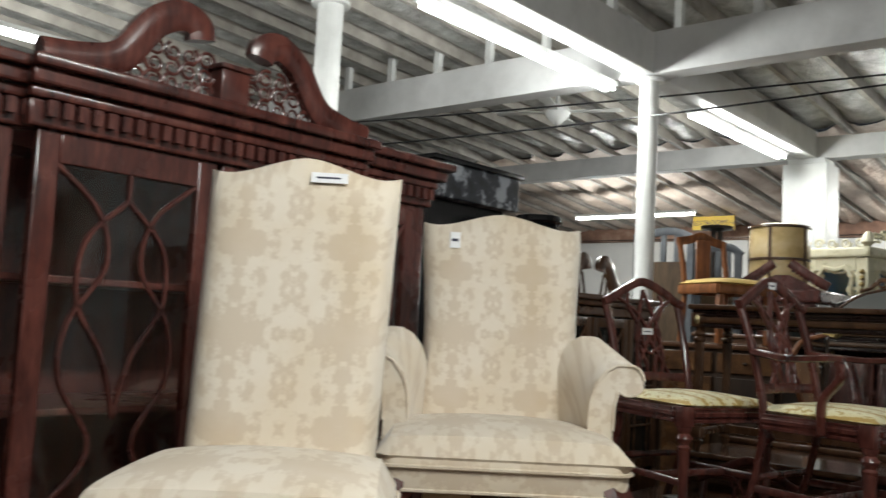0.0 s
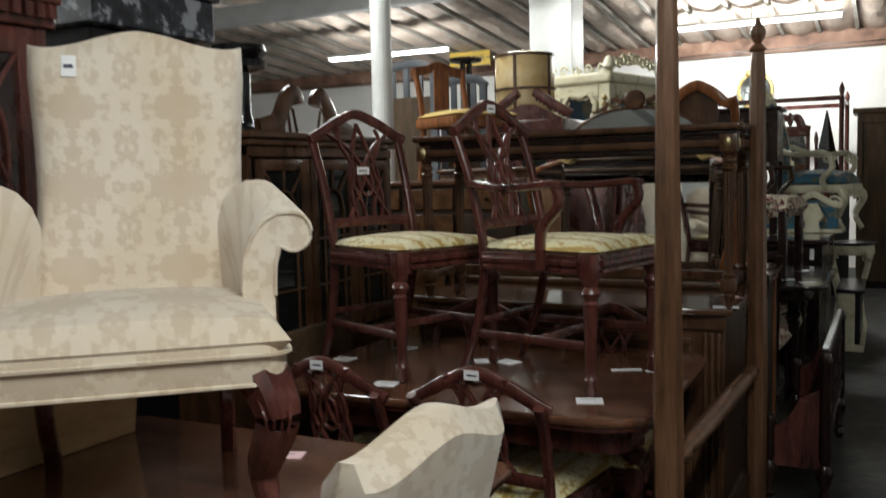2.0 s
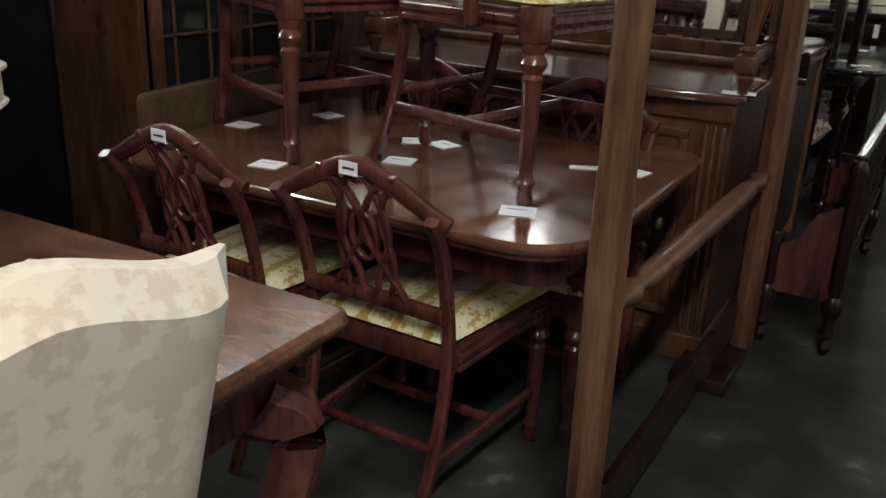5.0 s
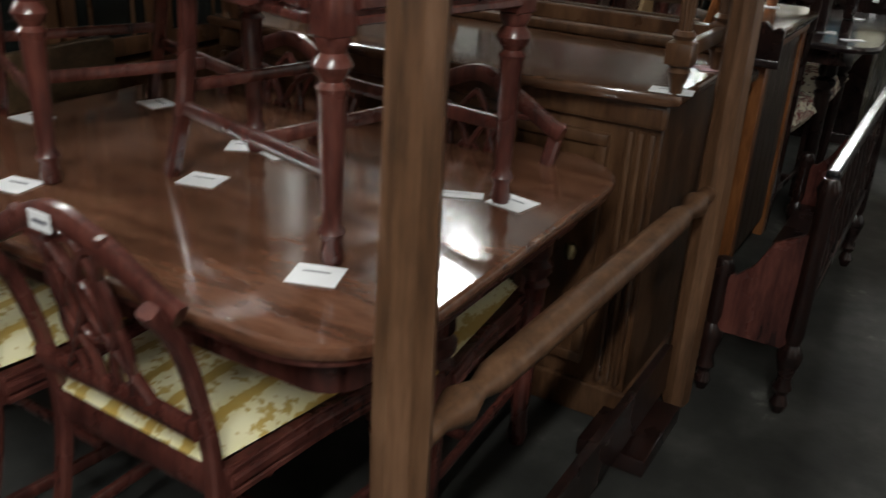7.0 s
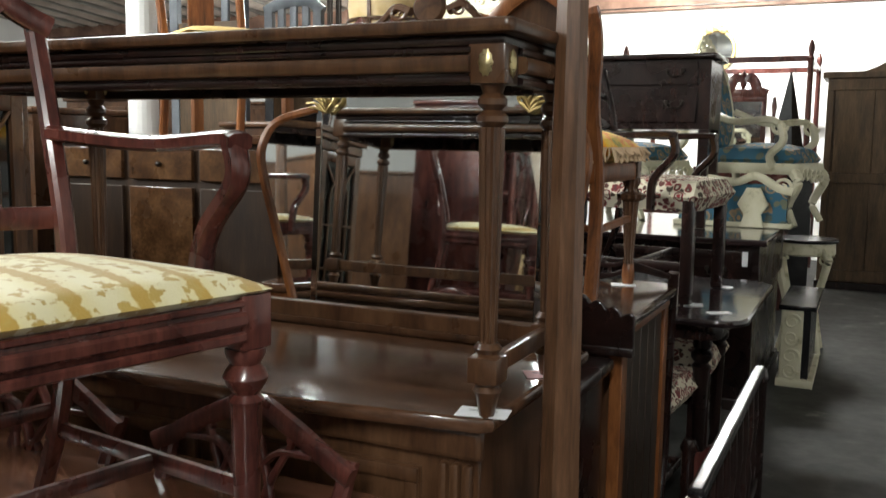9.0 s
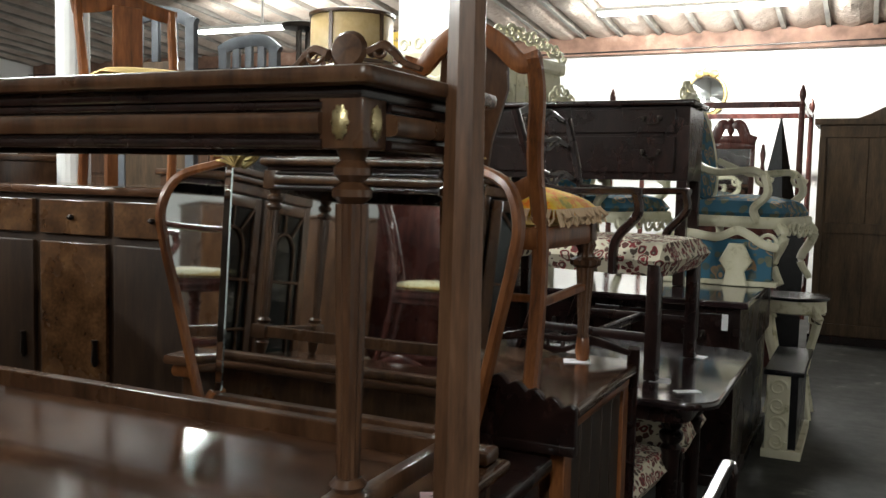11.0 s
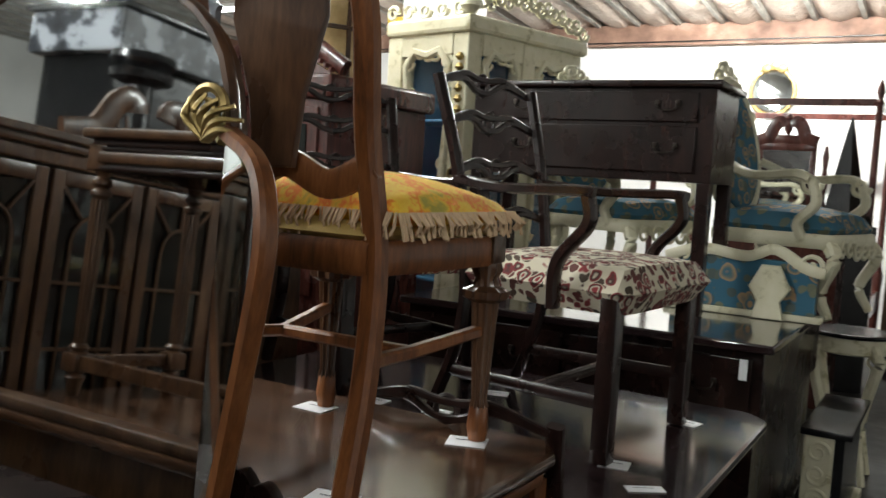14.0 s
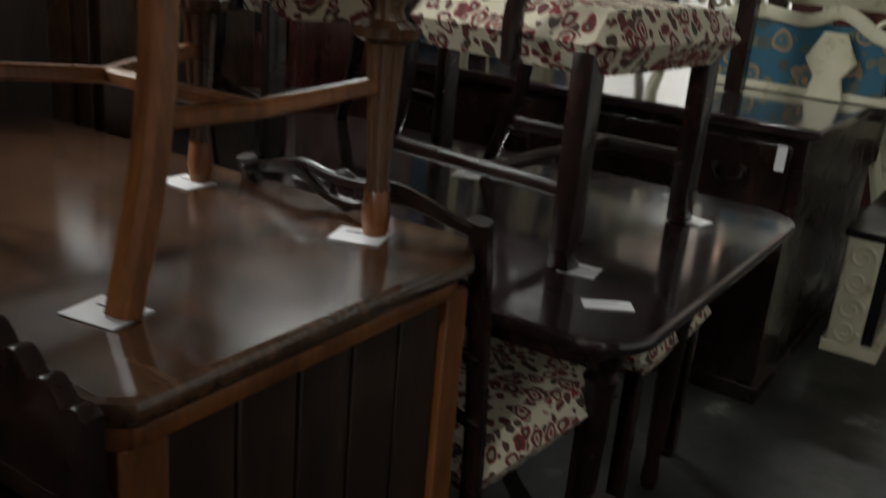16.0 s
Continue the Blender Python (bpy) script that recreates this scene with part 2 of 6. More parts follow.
def pieces(name, bm, material, parent, label=""):
    """Each loose piece of bm as a part of its own."""
    left = set(bm.verts)
    groups = []
    while left:
        todo, seen = [left.pop()], []
        while todo:
            v = todo.pop()
            seen.append(v)
            for e in v.link_edges:
                o = e.other_vert(v)
                if o in left:
                    left.discard(o)
                    todo.append(o)
        groups.append(seen)
    for g in groups:
        b = bmesh.new()
        m = {v: b.verts.new(v.co) for v in g}
        for f in {f for v in g for f in v.link_faces}:
            b.faces.new([m[v] for v in f.verts])
        part(name, b, material, parent, label)
    bm.free()


def thing(name, label, category, m=None, group="", kind=""):
    ob = new(name)
    ob.empty_display_size = 0.1
    if m is not None:
        ob.matrix_basis = m
    return tagged(ob, label, category, group, kind)


def box(bm, x0, x1, y0, y1, z0, z1, bev=0.004):
    r = bmesh.ops.create_cube(bm, size=1)
    vs = r["verts"]
    bmesh.ops.scale(bm, vec=(abs(x1 - x0), abs(y1 - y0), abs(z1 - z0)), verts=vs)
    bmesh.ops.translate(bm, vec=((x0 + x1) / 2, (y0 + y1) / 2, (z0 + z1) / 2), verts=vs)
    if bev:
        es = list({e for v in vs for e in v.link_edges})
        bmesh.ops.bevel(bm, geom=es, offset=bev, segments=2, affect="EDGES", profile=0.5)
    return bm


def B(*a, bev=0.004):
    return box(bmesh.new(), *a, bev=bev)


def lathe(profile, segs=20, x=0, y=0, bm=None, reed=0):
    """A turned shape from (radius, height) pairs; reed cuts flutes."""
    bm = bm or bmesh.new()
    rows = []
    for r, z in profile:
        row = []
        for i in range(segs):
            a = 2 * math.pi * i / segs
            rr = r * (1 - (0.16 if (reed and i % 2) else 0))
            row.append(bm.verts.new((x + rr * math.cos(a), y + rr * math.sin(a), z)))
        rows.append(row)
    for p, q in zip(rows, rows[1:]):
        for i in range(segs):
            j = (i + 1) % segs
            bm.faces.new((p[i], p[j], q[j], q[i]))
    bm.faces.new(rows[0])
    bm.faces.new(rows[-1])
    return bm


def sweep(pts, w, h=None, bm=None, round_=8, up=(0, 0, 1), taper=1.0):
    """A bar along a smooth line: elliptical section w by h."""
    bm = bm or bmesh.new()
    h = h or w
    P = [Vector(p) for p in pts]
    rows = []
    n = len(P)
    for i, p in enumerate(P):
        d = (P[min(i + 1, n - 1)] - P[max(i - 1, 0)]).normalized()
        s = d.cross(Vector(up))
        s = s.normalized() if s.length > 1e-4 else Vector((1, 0, 0))
        u = s.cross(d).normalized()
        k = 1 + (taper - 1) * i / (n - 1)
        row = []
        for j in range(round_):
            a = 2 * math.pi * (j + 0.5) / round_
            ca, sa = math.cos(a), math.sin(a)
            e = 0.6 if round_ >= 8 else 1
            row.append(bm.verts.new(p + s * (w / 2 * k * math.copysign(abs(ca) ** e, ca)) + u * (h / 2 * k * math.copysign(abs(sa) ** e, sa))))
        rows.append(row)
    for a, b in zip(rows, rows[1:]):
        for j in range(round_):
            k = (j + 1) % round_
            bm.faces.new((a[j], a[k], b[k], b[j]))
    bm.faces.new(rows[0])
    bm.faces.new(rows[-1])
    return bm


def curve_pts(ctrl, steps=6):
    """A smooth line through the control points."""
    P = [Vector(p) for p in ctrl]
    P = [P[0] * 2 - P[1]] + P + [P[-1] * 2 - P[-2]]
    out = []
    for i in range(1, len(P) - 2):
        for s in range(steps):
            t = s / steps
            a, b, c, d = P[i - 1:i + 3]
            out.append(0.5 * ((2 * b) + (c - a) * t + (2 * a - 5 * b + 4 * c - d) * t * t + (3 * b - a - 3 * c + d) * t ** 3))
    out.append(P[-2])
    return out


def slab(outline, z0, z1, bev=0.004, bm=None, matrix=None):
    """A plate cut to an outline in x, y, from z0 to z1; matrix stands it up."""
    bm = bm or bmesh.new()
    vs = [bm.verts.new((x, y, z0)) for x, y in outline]
    f = bm.faces.new(vs)
    r = bmesh.ops.extrude_face_region(bm, geom=[f])
    nv = [g for g in r["geom"] if isinstance(g, bmesh.types.BMVert)]
    bmesh.ops.translate(bm, vec=(0, 0, z1 - z0), verts=nv)
    if bev:
        rim = [e for e in bm.edges if abs(e.verts[0].co.z - e.verts[1].co.z) < 1e-6]
        bmesh.ops.bevel(bm, geom=rim, offset=bev, segments=2, affect="EDGES", profile=0.5)
    if matrix is not None:
        bmesh.ops.transform(bm, matrix=matrix, verts=bm.verts)
    return bm


def rounded(x0, x1, y0, y1, r, n=6):
    pts = []
    for cx, cy, a0 in ((x1 - r, y1 - r, 0), (x0 + r, y1 - r, 90), (x0 + r, y0 + r, 180), (x1 - r, y0 + r, 270)):
        for i in range(n + 1):
            a = radians(a0 + 90 * i / n)
            pts.append((cx + r * math.cos(a), cy + r * math.sin(a)))
    return pts


def pillow(x0, x1, y0, y1, z0, z1, dome=0.03, e=0.35, n=14, bm=None, narrow=0.0):
    """A stuffed pad: rounded edges, domed top; narrow draws in the back."""
    bm = bm or bmesh.new()
    top, bot = {}, {}
    for i in range(n + 1):
        for j in range(n + 1):
            u, v = 2 * i / n - 1, 2 * j / n - 1
            su = math.copysign(1 - (1 - abs(u)) ** (1 / (1 - e * 0.4)), u)
            x = (x0 + x1) / 2 + su * (x1 - x0) / 2
            wy = (y1 - y0) / 2 * (1 - narrow * (1 - (u + 1) / 2))
            y = (y0 + y1) / 2 + v * wy
            edge = (1 - abs(u) ** 6) * (1 - abs(v) ** 6)
            soft = max(0.0, edge) ** e
            d = dome * (1 - u * u) * (1 - v * v)
            zm = (z0 + z1) / 2
            top[i, j] = bm.verts.new((x, y, zm + (z1 - zm) * soft + d))
            if 0 < i < n and 0 < j < n:
                bot[i, j] = bm.verts.new((x, y, zm - (zm - z0) * soft))
            else:
                bot[i, j] = top[i, j]
    for i in range(n):
        for j in range(n):
            bm.faces.new((top[i, j], top[i + 1, j], top[i + 1, j + 1], top[i, j + 1]))
            q = [bot[i, j], bot[i, j + 1], bot[i + 1, j + 1], bot[i + 1, j]]
            bm.faces.new(q) if len(set(q)) == 4 else None
    return bm


def spiral(c, r, plane="yz", turns=1.4, w=0.02, flip=1, bm=None, start=0.0):
    pts = []
    for i in range(int(16 * turns) + 1):
        a = start + flip * 2 * math.pi * i / 16
        rr = r * (1 - 0.75 * i / (16 * turns))
        p, q = rr * math.cos(a), rr * math.sin(a)
        pts.append((c[0], c[1] + p, c[2] + q) if plane == "yz" else (c[0] + p, c[1], c[2] + q))
    return sweep(pts, w, w * 0.9, bm=bm, round_=6, up=(1, 0, 0) if plane == "yz" else (0, 1, 0), taper=0.5)


def tag(x, y, z, rz=0, w=0.09, h=0.06, material=None, label="white paper price tag lying on the furniture"):
    b = B(-w / 2, w / 2, -h / 2, h / 2, 0, 0.0015, bev=0)
    ob = part("price_tag", b, material or PAPER)
    ob.matrix_basis = pose(x, y, z + 0.0005, 0, 0, rz)
    tagged(ob, label, "tag", "price tags")
    part("print", B(-w * 0.3, w * 0.25, h * 0.12, h * 0.17, 0.0016, 0.002, bev=0), INK, ob)
    return ob


def tag_up(parent_m, x, y, z, ry=0, w=0.05, h=0.03):
    ob = part("price_tag", B(-0.001, 0.001, -w / 2, w / 2, -h / 2, h / 2, bev=0), PAPER)
    ob.matrix_basis = parent_m @ pose(x, y, z, 0, ry, 0)
    tagged(ob, "small white printed price sticker hung on a chair", "tag", "price tags")
    for sx in (-1, 1):
        part("print", B(sx * 0.0011, sx * 0.0016, -w * 0.35, w * 0.3, -h * 0.1, h * 0.08, bev=0), INK, ob)
    return ob

# ---- the building ----
floor = tagged(part("floor", B(-14, 4, -5, 16, -0.1, 0, bev=0), FLOOR, smooth=False), "dark stained worn concrete shop floor", "floor", kind="structure")
wall_north = tagged(part("wall_north", B(-14, 4, 15, 15.2, 0, 4.2, bev=0), WALL, smooth=False), "bright white painted back wall of the shop", "wall", kind="structure")
wall_south = tagged(part("wall_south", B(-14, 4, -5.2, -5, 0, 5.4, bev=0), WALL, smooth=False), "plain white painted wall", "wall", kind="structure")
wall_west = tagged(part("wall_west", B(-14.2, -14, -5.2, 15.2, 0, 5.4, bev=0), WALL, smooth=False), "plain white painted wall", "wall", kind="structure")
wall_east = tagged(part("wall_east", B(4, 4.2, -5.2, 15.2, 0, 5.4, bev=0), WALL, smooth=False), "plain white painted wall", "wall", kind="structure")
trim = tagged(part("trim", B(-13.9, 3.9, 14.86, 14.99, 3.2, 3.45), RUST), "rough reddish timber plate along the wall top", "trim", kind="structure")


def roof_z(y):
    return 4.75 - 0.05 * (y + 5) if y < 10 else 3.95 - 0.09 * (y - 10)


def ceiling_sheet(name, y0, y1, x0, x1, pitch, sag, material, label):
    """Insulation slung between rafters, sagging and creased."""
    bm = bmesh.new()
    nx, ny = int((x1 - x0) / pitch * 6), int((y1 - y0) / 0.22)
    grid = []
    for i in range(nx + 1):
        col = []
        x = x0 + (x1 - x0) * i / nx
        for j in range(ny + 1):
            y = y0 + (y1 - y0) * j / ny
            ph = (x - x0) / pitch % 1
            s = math.sin(math.pi * ph)
            cr = noise.noise(Vector((x * 1.5, y * 0.9, 3))) * 0.5 + noise.noise(Vector((x * 5, y * 3, 8))) * 0.5 + noise.noise(Vector((x * 9, y * 7, 5))) * 0.3
            col.append(bm.verts.new((x, y, roof_z(y) - sag * s * (0.8 + 0.9 * cr) + 0.05 * cr)))
        grid.append(col)
    for i in range(nx):
        for j in range(ny):
            bm.faces.new((grid[i][j], grid[i][j + 1], grid[i + 1][j + 1], grid[i + 1][j]))
    n = int((x1 - x0) / pitch)
    ob = part(name, bm, material)
    tagged(ob, label, "ceiling", kind="structure")
    for k in range(n + 1):
        x = x0 + k * pitch
        b = bmesh.new()
        q = []
        for y in (y0, y1):
            z = roof_z(y)
            q.append([b.verts.new(p) for p in ((x - 0.025, y, z - 0.09), (x + 0.025, y, z - 0.09), (x + 0.025, y, z + 0.05), (x - 0.025, y, z + 0.05))])
        for a in range(4):
            b.faces.new((q[0][a], q[0][(a + 1) % 4], q[1][(a + 1) % 4], q[1][a]))
        b.faces.new(q[0])
        b.faces.new(q[1])
        r = part("rafter", b, RAFTER, smooth=False)
        tagged(r, "rough timber rafter under the roof insulation", "rafter", "rafters", kind="structure")


ceiling_sheet("ceiling", -5, 10.05, -14, 4, 0.5, 0.1, FOIL, "crumpled silver foil insulation slung between roof rafters")
ceiling_sheet("ceiling_rear", 10.05, 15, -14, 4, 0.5, 0.13, BATT, "sagging pinkish insulation paper between rear roof rafters")
roof = tagged(part("roof", B(-14.2, 4.2, -5.2, 15.2, 5.2, 5.3, bev=0), RAFTER, smooth=False), "closed roof deck above the rafters", "roof", kind="structure")


def beam(name, a, b, w, h, z, material, label):
    """A straight beam from a to b in plan, its underside at z."""
    (xa, ya), (xb, yb) = a, b
    if abs(xa - xb) < abs(ya - yb):
        bm = B(xa - w / 2, xa + w / 2, ya, yb, z, z + h, bev=0.008)
    else:
        bm = B(xa, xb, ya - w / 2, ya + w / 2, z, z + h, bev=0.008)
    return tagged(part(name, bm, material), label, "beam", "roof beams", kind="structure")


beam("beam_1", (-3.32, -4.9), (-3.32, 6.1), 0.2, 0.32, 3.5, GREYWHITE, "boxed grey-white painted roof beam")
beam("beam_2", (-3.32, 6.34), (-3.32, 9.88), 0.2, 0.3, 3.5, GREYWHITE, "boxed grey-white painted roof beam")
beam("beam_3", (-13.9, 6.22), (3.9, 6.22), 0.2, 0.34, 3.505, GREYWHITE, "long boxed grey-white painted cross beam")
beam("beam_4", (-13.9, 10.0), (3.9, 10.0), 0.2, 0.24, 3.5, GREYWHITE, "long grey-white painted cross beam")
for bx in [-13 + 0.62 * k for k in range(27)]:
    for by in (6.22,):
        b = part("truss_upright", B(bx - 0.03, bx + 0.03, by - 0.03, by + 0.03, 3.84, roof_z(by) - 0.08, bev=0), WHITE)
        tagged(b, "white painted upright between beam and roof", "upright", "truss uprights", kind="structure")
for k in range(18):
    y = -4.6 + 0.6 * k
    if abs(y - 6.22) > 0.2 and y < 6.1:
        b = part("truss_upright", B(-3.35, -3.29, y - 0.03, y + 0.03, 3.82, roof_z(y) - 0.08, bev=0), WHITE)
        tagged(b, "white painted upright between beam and roof", "upright", "truss uprights", kind="structure")


def column(name, x, y, r, top, label):
    t = thing(name, label, "column", pose(x, y, 0), kind="structure")
    part("shaft", lathe([(r, 0.02), (r, top - 0.03)], 20), WHITE, t)
    part("base_plate", lathe([(r * 1.6, 0), (r * 1.6, 0.02)], 20), WHITE, t)
    part("cap_plate", lathe([(r * 1.5, top - 0.03), (r * 1.5, top)], 20), WHITE, t)
    return t


column("column_1", -3.32, 6.22, 0.075, 3.5, "slim white painted steel column under beams")
column("column_2", -5.6, 4.86, 0.11, 4.15, "white painted steel pipe column")
pil = thing("column_3", "square white plastered pillar under far beam", "column", pose(-3.32, 10.0, 0), kind="structure")
part("shaft", B(-0.24, 0.24, -0.2, 0.2, 0, 3.44, bev=0.01), WHITE, pil)
part("cap", B(-0.2, 0.2, -0.16, 0.16, 3.44, 3.5), WHITE, pil)

for (c, ln, ax, watts) in TUBES:
    t = thing("ceiling_light", "white fluorescent strip light hung under a beam", "light", pose(*c, 0, 0, 90 if ax == "y" else 0), "fluorescent strips")
    part("housing", B(-ln / 2, ln / 2, -0.06, 0.06, 0.035, 0.075), WHITE, t)
    for s in (-1, 1):
        tb = bmesh.new()
        sweep([(-ln / 2 + 0.03, 0.03 * s, 0.015), (0, 0.03 * s, 0.015), (ln / 2 - 0.03, 0.03 * s, 0.015)], 0.034, bm=tb, round_=10)
        part("tube", tb, TUBE, t, "glowing white fluorescent tube")
    part("hanger", B(-0.01, 0.01, -0.01, 0.01, 0.075, 0.09 if -4 < c[0] < -3 else roof_z(c[1]) - c[2], bev=0), WHITE, t)
    for tilt, share in ((0, 0.5), (86, 0.45), (-86, 0.45)) if c[1] < 12.5 else ((0, 0.1), (86, 0.55), (-86, 0.42)):
        la = bpy.data.lights.new("strip", "AREA")
        la.shape, la.size, la.size_y, la.energy, la.color = "RECTANGLE", ln, 0.08, watts * share, (0.97, 1.0, 0.96)
        lo = new("strip_glow", la)
        lo.matrix_basis = pose(c[0], c[1], c[2] - 0.01, 0, 0, 90 if ax == "y" else 0) @ pose(0, 0, 0, tilt, 0, 0) @ pose(0, 0, -0.06)

fan = thing("ceiling_fan", "white four-blade ceiling fan at rest", "fan", pose(-4.7, 7.0, 3.62))
part("rod", lathe([(0.02, 0), (0.02, 0.75)], 10), WHITE, fan)
part("motor", lathe([(0.03, 0.02), (0.11, 0), (0.13, -0.05), (0.11, -0.1), (0.05, -0.16), (0.02, -0.18)], 20), WHITE, fan)
for k in range(4):
    bl = slab([(0.12, -0.04), (0.6, -0.07), (0.62, 0.07), (0.12, 0.04)], -0.06, -0.052, 0.002)
    bmesh.ops.rotate(bl, matrix=Matrix.Rotation(radians(90 * k + 20), 3, "Z"), verts=bl.verts, cent=(0, 0, 0))
    part("blade", bl, WHITE, fan)

for k, (a, b, sagz) in enumerate((((-9, 5.4, 3.45), (3.5, 7.6, 3.6), 0.12), ((-9, 5.8, 3.25), (3.5, 6.6, 3.55), 0.2), ((-14, 14.84, 3.25), (4, 14.84, 3.3), 0.05))):
    A0, B0 = Vector(a), Vector(b)
    pts = [A0.lerp(B0, i / 24) - Vector((0, 0, sagz * math.sin(math.pi * i / 24))) for i in range(25)]
    tagged(part("cable", sweep(pts, 0.016, round_=6), BLACK), "thin dark cable strung below the roof", "cable", "cables")

sign = thing("hanging_sign", "yellow hanging sign reading restrooms with arrow", "sign", pose(-6.2, 14.0, 3.38, 0, 0, 0))
part("board", B(-0.36, 0.36, -0.015, 0.015, -0.13, 0.13), YELLOWSIGN, sign)
for s in (-1, 1):
    part("chain", lathe([(0.006, 0.13), (0.006, 0.35)], 6, x=0.3 * s), IRON, sign)
fb = bmesh.new()
for a in ((-0.36, 0.36, -0.02, -0.016, 0.115, 0.13), (-0.36, 0.36, -0.02, -0.016, -0.13, -0.115)):
    box(fb, *a, bev=0)
part("border", fb, INK, sign)
fc = bpy.data.curves.new("lettering", "FONT")
fc.body, fc.size, fc.align_x, fc.align_y, fc.extrude = "RESTROOMS\u2192", 0.115, "CENTER", "CENTER", 0.001
tmp = bpy.data.objects.new("lettering", fc)
scene.collection.objects.link(tmp)
dg = bpy.context.evaluated_depsgraph_get()
lm = bpy.data.meshes.new_from_object(tmp.evaluated_get(dg))
bpy.data.objects.remove(tmp)
lm.materials.clear()
lm.materials.append(INK)
let = new("lettering", lm)
let.parent = sign
let.matrix_basis = pose(0, -0.019, 0, 90, 0, 0)

# ---- chairs ----
TURNED = [(0.017, 0), (0.021, 0.012), (0.016, 0.04), (0.024, 0.055), (0.016, 0.07), (0.018, 0.1), (0.024, 0.29), (0.028, 0.3), (0.02, 0.31), (0.03, 0.325), (0.034, 0.335), (0.03, 0.345), (0.022, 0.355), (0.03, 0.37), (0.03, 0.38)]


def frame_seat(t, wood_, w, d, z, cloth, pad=0.045, dome=0.02, wb=None):
    """Seat rails and a drop-in pad; the front is wider than the back."""
    wb = wb or w * 0.8
    for nm, a, b in (("front_rail", (d / 2 - 0.02, -w / 2 + 0.02, z), (d / 2 - 0.02, w / 2 - 0.02, z)), ("back_rail", (-d / 2 + 0.02, -wb / 2, z), (-d / 2 + 0.02, wb / 2, z)), ("side_rail", (d / 2 - 0.02, w / 2 - 0.02, z), (-d / 2 + 0.02, wb / 2, z)), ("side_rail", (d / 2 - 0.02, -w / 2 + 0.02, z), (-d / 2 + 0.02, -wb / 2, z))):
        part(nm, sweep([a, Vector(a).lerp(Vector(b), 0.5), b], 0.03, 0.065, round_=8), wood_, t)
    part("seat_pad", pillow(-d / 2 + 0.005, d / 2 + 0.003, -w / 2 + 0.008, w / 2 - 0.008, z + 0.02, z + 0.02 + pad, dome, 0.3, narrow=1 - wb / w), cloth, t, "upholstered seat pad")


def shield_chair(m, arms, label, h=0.98, group="mahogany dining chairs"):
    """Mahogany dining chair: arched crest, pierced interlaced splat, turned front legs."""
    t = thing("dining_chair", label, "chair", m, group)
    w, d, z = 0.52, 0.48, 0.425
    frame_seat(t, MAHOGANY, w, d, z, YELLOW)
    for zz, rr in ((z - 0.022, 0.016), (z + 0.004, 0.022), (z + 0.026, 0.01)):
        part("rail_bead", sweep([(d / 2 - 0.004, -w / 2 + 0.06, zz), (d / 2 - 0.004, 0, zz), (d / 2 - 0.004, w / 2 - 0.06, zz)], rr, round_=8), MAHOGANY, t)
        for s in (-1, 1):
            part("rail_bead", sweep([(d / 2 - 0.06, s * (w / 2 - 0.008), zz), (0, s * (w * 0.45 - 0.004), zz), (-d / 2 + 0.03, s * (w * 0.4 + 0.014), zz)], rr, round_=8), MAHOGANY, t)
    for s in (-1, 1):
        leg = lathe(TURNED, 16, 0, 0)
        bmesh.ops.translate(leg, vec=(d / 2 - 0.03, s * (w / 2 - 0.035), 0), verts=leg.verts)
        box(leg, d / 2 - 0.058, d / 2 - 0.002, s * (w / 2 - 0.035) - 0.028, s * (w / 2 - 0.035) + 0.028, 0.38, 0.462)
        part("front_leg", leg, MAHOGANY, t)
        up = curve_pts([(-d / 2 - 0.1, s * 0.19, 0), (-d / 2 - 0.02, s * 0.195, 0.2), (-d / 2 + 0.015, s * 0.2, 0.44), (-d / 2 - 0.03, s * 0.205, 0.68), (-d / 2 - 0.1, s * 0.215, h - 0.085)])
        part("back_leg", sweep(up, 0.033, 0.028, up=(1, 0, 0)), MAHOGANY, t)
        part("side_stretcher", sweep([(d / 2 - 0.03, s * (w / 2 - 0.035), 0.16), (-d / 2 - 0.03, s * 0.196, 0.16)], 0.018, 0.03), MAHOGANY, t)
        if arms:
            arm = curve_pts([(-d / 2 - 0.03, s * 0.205, 0.69), (-0.08, s * 0.27, 0.675), (0.1, s * 0.285, 0.685), (0.14, s * 0.28, 0.68)])
            part("arm", sweep(arm, 0.042, 0.028), MAHOGANY, t)
            sup = curve_pts([(0.12, s * 0.282, 0.685), (0.13, s * 0.28, 0.62), (0.06, s * 0.275, 0.53), (0.05, s * 0.26, 0.41)])
            part("arm_support", sweep(sup, 0.03, 0.04, up=(0, 1, 0)), MAHOGANY, t)
    part("cross_stretcher", sweep([(0, -0.2, 0.16), (0, 0.2, 0.16)], 0.018, 0.028), MAHOGANY, t)
    part("rear_stretcher", sweep([(-d / 2 - 0.03, -0.195, 0.2), (-d / 2 - 0.03, 0.195, 0.2)], 0.018, 0.025), MAHOGANY, t)
    xb = lambda z_: -d / 2 - 0.0 - 0.1 * ((z_ - 0.46) / 0.5) ** 1.2 if z_ > 0.46 else -d / 2
    crest = curve_pts([(xb(h - 0.1), -0.235, h - 0.105), (xb(h - 0.08), -0.19, h - 0.085), (xb(h - 0.05), -0.1, h - 0.035), (xb(h), 0, h), (xb(h - 0.05), 0.1, h - 0.035), (xb(h - 0.08), 0.19, h - 0.085), (xb(h - 0.1), 0.235, h - 0.105)])
    part("crest_rail", sweep(crest, 0.028, 0.04), MAHOGANY, t)
    part("lower_rail", sweep([(xb(0.55), -0.2, 0.545), (xb(0.55), 0, 0.55), (xb(0.55), 0.2, 0.545)], 0.022, 0.04), MAHOGANY, t)
